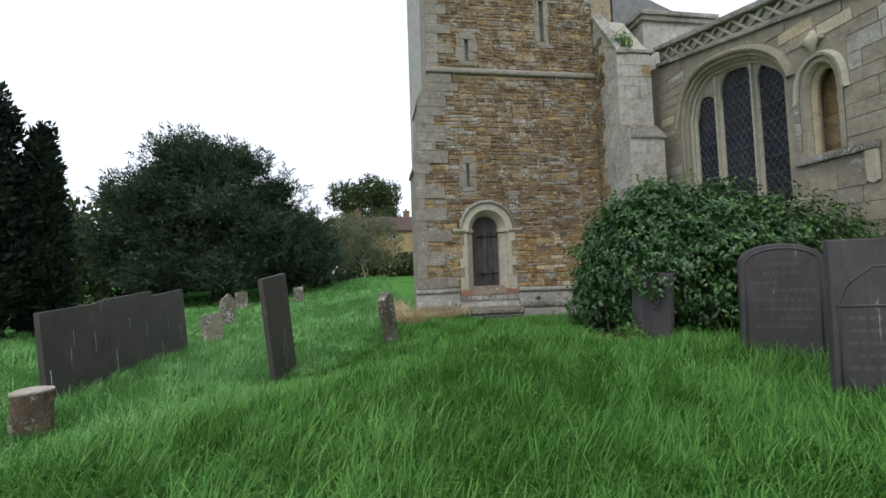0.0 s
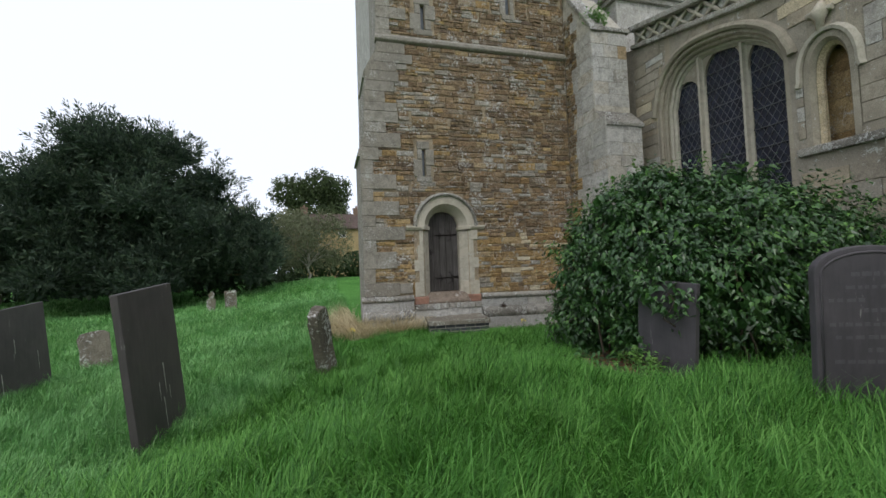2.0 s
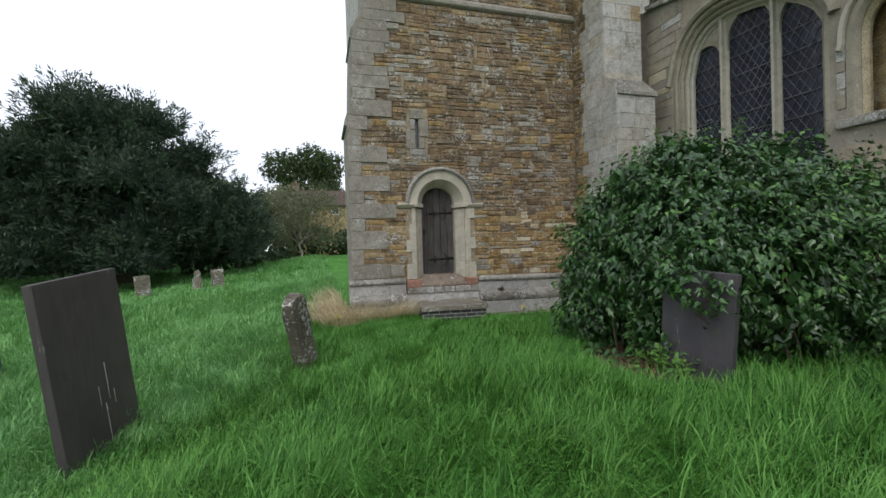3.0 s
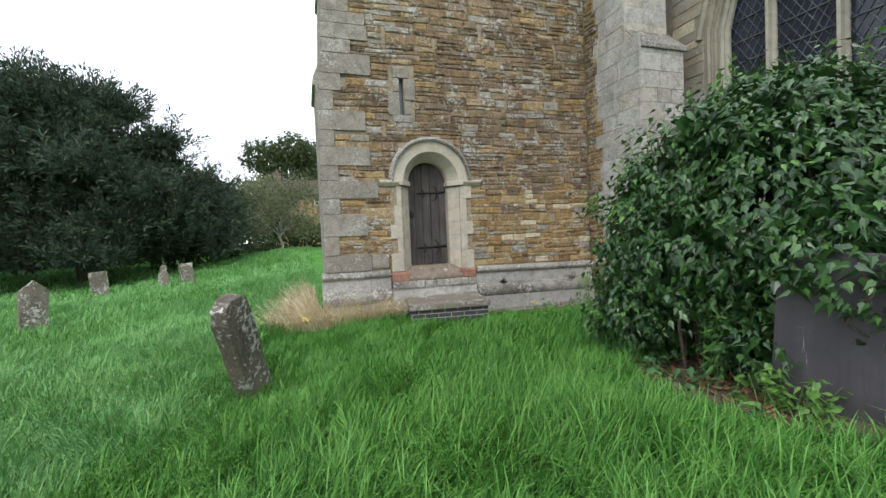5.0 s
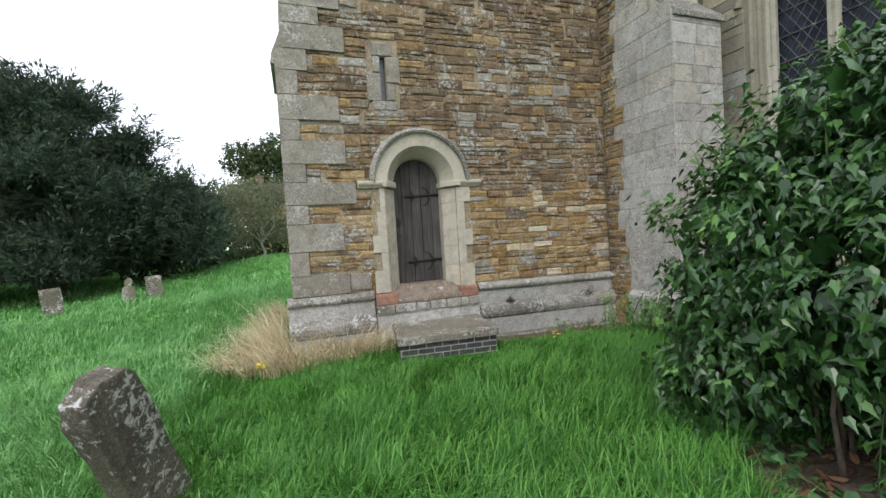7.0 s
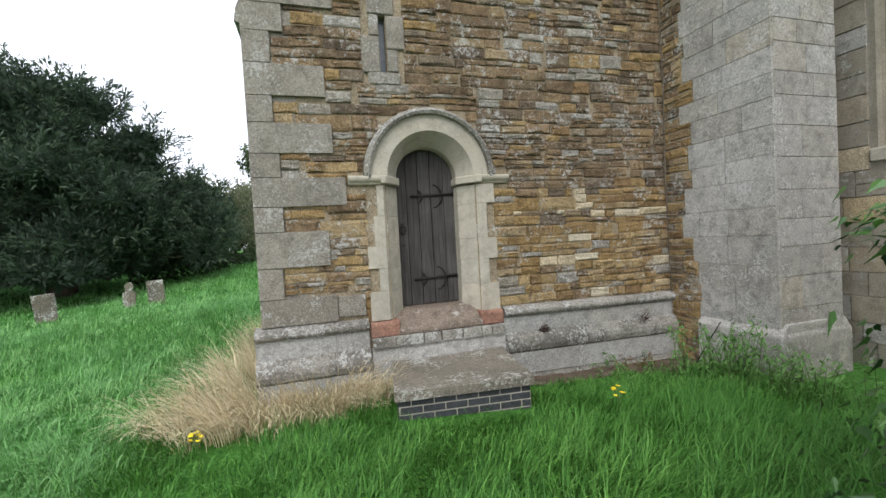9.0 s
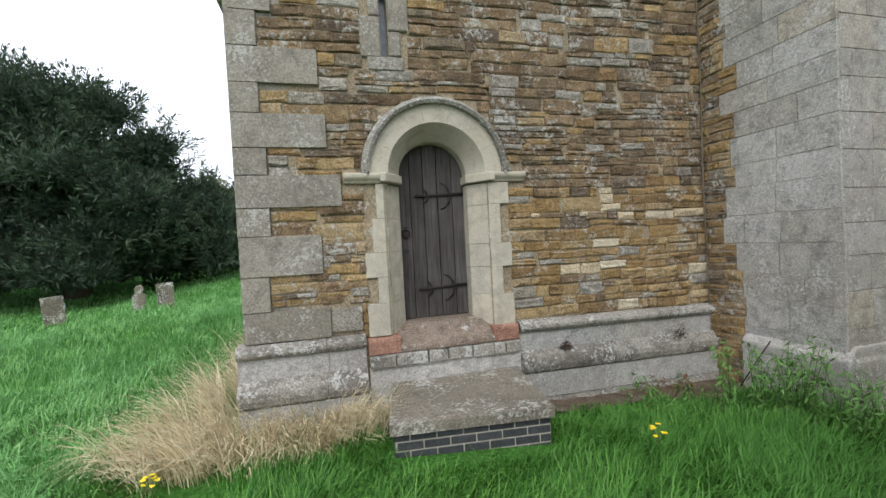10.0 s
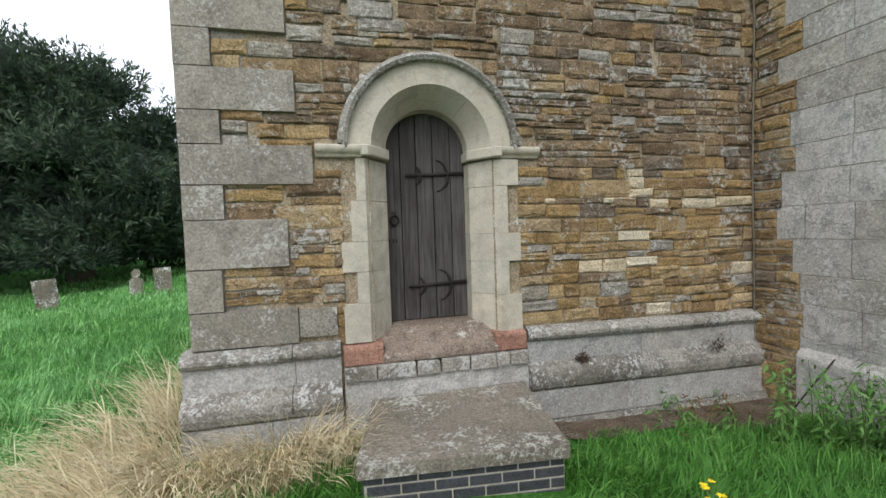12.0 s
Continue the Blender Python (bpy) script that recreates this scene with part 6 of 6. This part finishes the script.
AX = {FRONT: ((1, 0, 0), (0, -1, 0)), SIDE: ((0, -1, 0), (-1, 0, 0)), BFRONT: ((1, 0, 0), (0, -1, 0)), AISLE: ((0, -1, 0), (-1, 0, 0))}


def lay(stones, face, parent, near_box, kind, name="stone", limit=290):
    """stones: (u0, u1, v0, v1, depth, material). Those in near_box (u0, u1, v0, v1) become parts; the rest are joined by material."""
    uu, dd = (np.array(a, float) for a in AX[face])
    zz = np.array((0, 0, 1.0))
    mirror = -1.0 if uu[1] < 0 else 1.0
    rest, made = {}, 0
    rng = np.random.default_rng(len(stones))
    for u0, u1, v0, v1, depth, mat in stones:
        k = int(rng.integers(0, len(VARIANTS) if kind == "rubble" else len(ASH_V)))
        um = (u0 + u1) / 2
        sway = 0.014 * math.sin(1.9 * um + 0.7 * v0) + 0.009 * math.sin(5.3 * um + 1.9 * v0) if kind == "rubble" else 0.0
        c = np.array(face(um, (v0 + v1) / 2 + sway, 0.0))
        tip = float(rng.normal()) * 0.03 * min(1.0, 0.14 / (u1 - u0)) if kind == "rubble" else 0.0
        along, rise = uu * math.cos(tip) + zz * math.sin(tip), zz * math.cos(tip) - uu * math.sin(tip)
        inside = near_box and near_box[0] < (u0 + u1) / 2 < near_box[1] and near_box[2] < (v0 + v1) / 2 < near_box[3]
        if inside and made < limit:
            ob = new(name, shared(kind, k, mat))
            ob.parent = parent
            m = np.eye(4)
            m[:3, 0], m[:3, 1], m[:3, 2], m[:3, 3] = along * (u1 - u0), rise * (v1 - v0), dd * depth, c
            ob.matrix_basis = Matrix(m.tolist())
            made += 1
        else:
            v, f = (VARIANTS if kind == "rubble" else ASH_V)[k]
            w = c + v[:, :1] * along * (u1 - u0) + v[:, 1:2] * rise * (v1 - v0) + v[:, 2:] * dd * depth
            vs, fs, o = rest.setdefault(mat.name, ([], [], [0]))
            vs.append(w)
            fs.append(f + o[0])
            o[0] += len(w)
    for mat_name, (vs, fs, o) in rest.items():
        ob = raw_mesh(name + "work", np.concatenate(vs), np.concatenate(fs), bpy.data.materials[mat_name], parent)
        ob["kind"] = "stuff"


def gaps(u0, u1, blocks):
    """The free stretches of u0..u1 outside the blocked ones."""
    out, u = [], u0
    for a, b in sorted(blocks):
        if a > u:
            out.append((u, min(a, u1)))
        u = max(u, b)
    if u < u1:
        out.append((u, u1))
    return [(a, b) for a, b in out if b - a > 0.03]


def courses(u0, u1, v0, v1, height, length, blocked, pick, rng, depth, joint=0.011, left=None):
    out, v = [], v0
    while v < v1:
        h = min(rng.uniform(*height), v1 - v)
        if v1 - v - h < height[0] * 0.6:
            h = v1 - v
        start = left(v + h / 2) if left else u0
        for a, b in gaps(start, u1, blocked(v + 0.01, v + h - 0.01)):
            u = a
            while u < b - 0.005:
                w = min(rng.uniform(*length) * (0.75 + h / height[1] * 0.5), b - u)
                if b - u - w < length[0] * 0.6:
                    w = b - u
                split = h > height[1] * 0.85 and rng.random() < 0.12
                for s0, s1 in (((v, v + h * 0.48), (v + h * 0.48, v + h)) if split else ((v, v + h),)):
                    out.append((u + joint / 2, u + w - joint / 2, s0 + joint / 2, s1 - joint / 2 + rng.uniform(-0.004, 0.004), rng.uniform(*depth), pick((u + w / 2), (s0 + s1) / 2, rng)))
                u += w
        v += h
    return out


def tower_blocks(v0, v1):
    b = []
    if v1 > 0.57 and v0 < SPRING + 0.05:
        b.append((DOOR_X - 0.8, DOOR_X + 0.8))
    if v0 < SPRING + 0.05 and v1 > SPRING - 0.08:
        b.append((DOOR_X - 1.0, DOOR_X + 1.0))
    if v1 > SPRING and v0 < SPRING + 0.84:
        dz = max(v0 - CEN[1], 0)
        r = math.sqrt(max(0.81 ** 2 - dz * dz, 0))
        b.append((DOOR_X - r, DOOR_X + r))
    for (s0, s1, t0, t1), w in ((SLIT, 0.2), (SLIT2, 0.24), (LANCET, 0.15)):
        if v1 > t0 - 0.13 and v0 < t1 + 0.18:
            b.append((s0 - w, s1 + w))
    if v1 > 6.9 and v0 < 7.12:
        b.append((0, 9))
    return b


# quoins of the tower's outer corner: courses of long and short grey blocks
rq = np.random.default_rng(14)
quoins, QUOIN_END = [], []
edge = lambda z: float(np.interp(z, [0, 4.1, 4.55, 5.98, 6.2, 6.75, 14], [0.405, 0.39, 0.475, 0.53, 0.54, 0.835, 0.86]))
RUN = [(0.81, 1.22), (1.11, 0.66), (1.45, 1.17), (1.845, 0.7), (2.12, 1.39), (2.44, 0.7), (2.705, 1.27), (3.04, 0.66), (3.33, 1.22), (3.68, 0.67), (4.02, 0.81), (4.32, 1.35), (4.68, 1.01), (4.93, 1.31),
       (5.2, 1.28), (5.41, 1.0), (5.68, 1.23), (5.93, 1.35), (6.18, 1.3), (6.4, 1.7), (6.63, 1.52), (6.9, 1.2)]
while RUN[-1][0] < 9.9:
    RUN.append((RUN[-1][0] + rq.uniform(0.22, 0.32), rq.uniform(1.4, 1.6) if len(RUN) % 2 else rq.uniform(1.12, 1.22)))
for (v, w), (top, _) in zip(RUN, RUN[1:]):
    e = max(edge(v), edge(top))
    quoins.append((e + 0.003, w, v + 0.002, top - 0.002, 0.044, QUOIN))
    QUOIN_END.append((v, top, w))
quoins.append((1.225, 1.53, 0.85, 1.085, 0.036, GREYRUB))
QUOIN_END[0] = (0.81, 1.11, 1.53)
lay(quoins, FRONT, tower, (0, 2, 0, 4.2), "ashlar", "quoin")
quoin_end = lambda z: next((w for a, b, w in QUOIN_END if a <= z < b), 0.9) + 0.004


def tower_pick(u, v, rng):
    r = rng.random()
    zone = math.sin(1.7 * u + 1.1 * math.sin(1.9 * v)) + math.sin(2.3 * v + 0.9 * u + 1.0)
    gold = v < 2.35 + 0.3 * zone and u > 3.0
    if gold and (1.9 < v < 2.03 or 1.2 < v < 1.34) and r < 0.3:
        return CREAM
    if gold:
        return OCHRE if r < 0.76 else CREAM if r < 0.79 else IRON if r < 0.9 else GREYRUB
    if v < 2.6 and u < 1.75:
        return OCHRE if r < 0.5 else GREYRUB if r < 0.62 else IRON
    if zone > 0.9:
        return GREYRUB if r < 0.2 else OCHRE if r < 0.3 else IRON
    return IRON if r < 0.82 else OCHRE if r < 0.93 else GREYRUB


def ordered(stones, focus):
    return sorted(stones, key=lambda s: math.hypot((s[0] + s[1]) / 2 - focus[0], (s[2] + s[3]) / 2 - focus[1]))


def rubble_wall(u0, u1, v0, v1, band, rng, depth, blocked, pick, left):
    """Bands of rubble: each is cut into stretches that are coursed by themselves, so that beds start and stop."""
    out, v = [], v0
    while v < v1 - 0.01:
        h = min(rng.uniform(*band), v1 - v)
        if v1 - v - h < band[0] * 0.5:
            h = v1 - v
        u = u0 - rng.uniform(0.0, 0.8)
        while u < u1:
            w = rng.uniform(0.45, 1.5)
            n = int(np.clip(round(h / rng.uniform(0.07, 0.15)), 1, 5))
            cuts = np.cumsum(rng.uniform(0.55, 1.45, n))
            cuts = np.concatenate([[0], cuts / cuts[-1]]) * h + v
            for c0, c1 in zip(cuts, cuts[1:]):
                end = u + w + rng.uniform(-0.08, 0.08)
                start = max(u + rng.uniform(-0.03, 0.03), u0, left((c0 + c1) / 2))
                for a, b in gaps(start, min(end, u1), blocked(c0 + 0.01, c1 - 0.01)) if min(end, u1) > start + 0.03 else []:
                    x = a
                    while x < b - 0.005:
                        k = min(rng.uniform(0.09, 0.3) * (0.7 + (c1 - c0) / 0.13), b - x)
                        if b - x - k < 0.07:
                            k = b - x
                        j = rng.uniform(0.005, 0.011)
                        out.append((x + j / 2, x + k - j / 2, c0 + j / 2 + rng.uniform(-0.004, 0.006), c1 - j / 2 + rng.uniform(-0.006, 0.004), rng.uniform(*depth), pick(x + k / 2, (c0 + c1) / 2, rng)))
                        x += k
            u += w
        v += h
    return out


wall = rubble_wall(0.4, BUT_X - 0.01, 0.76, 6.9, (0.2, 0.42), np.random.default_rng(21), (0.014, 0.038), tower_blocks, tower_pick, quoin_end)
wall += rubble_wall(0.4, BUT_X - 0.01, 7.12, 10.4, (0.2, 0.42), np.random.default_rng(22), (0.014, 0.036), tower_blocks, tower_pick, quoin_end)
lay(ordered(wall, (3.6, 1.9)), FRONT, tower, (0.8, 6.0, 0.7, 3.3), "rubble")

# buttress flank: rubble next to the tower, toothed into big grey blocks
rb = np.random.default_rng(31)
flank, tooth, v = [], [], -0.5
while v < 7.6:
    h = rb.uniform(0.26, 0.36)
    tooth.append((v, v + h, rb.uniform(10.65, 10.98)))
    front = BUT_Y if v + h < 4.9 else 10.1
    u = front
    end = tooth[-1][2]
    while u < end - 0.02:
        w = min(rb.uniform(0.35, 0.75), end - u)
        if end - u - w < 0.2:
            w = end - u
        if 7.2 + (u - 10.1) * 1.34 > v + h:
            flank.append((u + 0.003, u + w - 0.003, v + 0.003, v + h - 0.003, 0.011, ASHLAR))
        u += w
    v += h
lay(flank, SIDE, buttress, (9.6, 11.2, -0.4, 3.4), "ashlar", "ashlar_block")
tooth_at = lambda z: next((w for a, b, w in tooth if a <= z < b), 10.8) + 0.004
rub = courses(10.7, WALL_Y - 0.01, -0.3, 8.0, (0.07, 0.14), (0.1, 0.3), lambda a, b: [], lambda u, v, r: OCHRE if r.random() < (0.7 if v < 4 else 0.35) else IRON, np.random.default_rng(32), (0.015, 0.04), left=tooth_at)
lay(rub, SIDE, buttress, (10.6, 11.3, 0, 3.2), "rubble")
bf, v = [], -0.5
while v < 4.7:
    h = min(rb.uniform(0.26, 0.38), 4.74 - v)
    u = BUT_X
    while u < BUT_R - 0.02:
        w = min(rb.uniform(0.3, 0.65), BUT_R - u)
        if BUT_R - u - w < 0.18:
            w = BUT_R - u
        bf.append((u + 0.003, u + w - 0.003, v + 0.003, v + h - 0.003, 0.011, ASHLAR))
        u += w
    v += h
lay(bf, BFRONT, buttress, (5.9, 7.1, -0.4, 4.7), "ashlar", "ashlar_block")
bf, v = [], 5.26
while v < 7.1:
    h = min(rb.uniform(0.24, 0.34), 7.12 - v)
    u = BUT_X
    while u < BUT_R - 0.02:
        w = min(rb.uniform(0.3, 0.6), BUT_R - u)
        if BUT_R - u - w < 0.18:
            w = BUT_R - u
        rubble = u > 6.5 and rb.random() < 0.5
        bf.append((u + 0.003, u + w - 0.003, v + 0.003, v + h - 0.003, 0.02, OCHRE if rubble else ASHLAR))
        u += w
    v += h
BACK = lambda u, v, d: (u, 10.1 - d, v)
AX[BACK] = AX[BFRONT]
lay(bf, BACK, buttress, None, "ashlar", "ashlar_block")


def aisle_blocks(v0, v1):
    b = []
    vm = (v0 + v1) / 2
    if v1 > 2.3 and v0 < 2.46:
        b.append((6.5, 9.6))
    if v1 > 2.44 and v0 < 5.0:
        b.append((6.55, 9.62))
    elif v0 < 6.2 and v1 > 4.9:
        us = [u for u, v in ARCH if v > v0 - 0.2]
        if us:
            b.append((min(us) - 0.2, max(us) + 0.2))
    if v1 > 3.04 and v0 < 3.22:
        b.append((5.18, 6.57))
    if v1 > 2.5 and v0 < 3.1:
        b.append((5.2, 5.42))
    if v1 > 3.2 and v0 < 5.2:
        wide = 0.1 if v0 < 4.2 else 0.2
        b.append((5.76 - wide, 6.33 + wide))
    # under the raking parapet
    lim = 10.15 - (6.86 - v1) / 0.232
    if lim > 0:
        b.append((-9, lim + 0.02))
    return b


ais = courses(0.5, 10.3, -0.2, 6.7, (0.22, 0.34), (0.35, 0.8), aisle_blocks, lambda u, v, r: WALLASH if r.random() < 0.82 else CREAM if r.random() < 0.6 else ASHLAR, np.random.default_rng(41), (0.016, 0.022))
lay(ordered(ais, (6.5, 3.0)), AISLE, aisle, (3.5, 10.2, 1.5, 6.5), "ashlar", "ashlar_block")
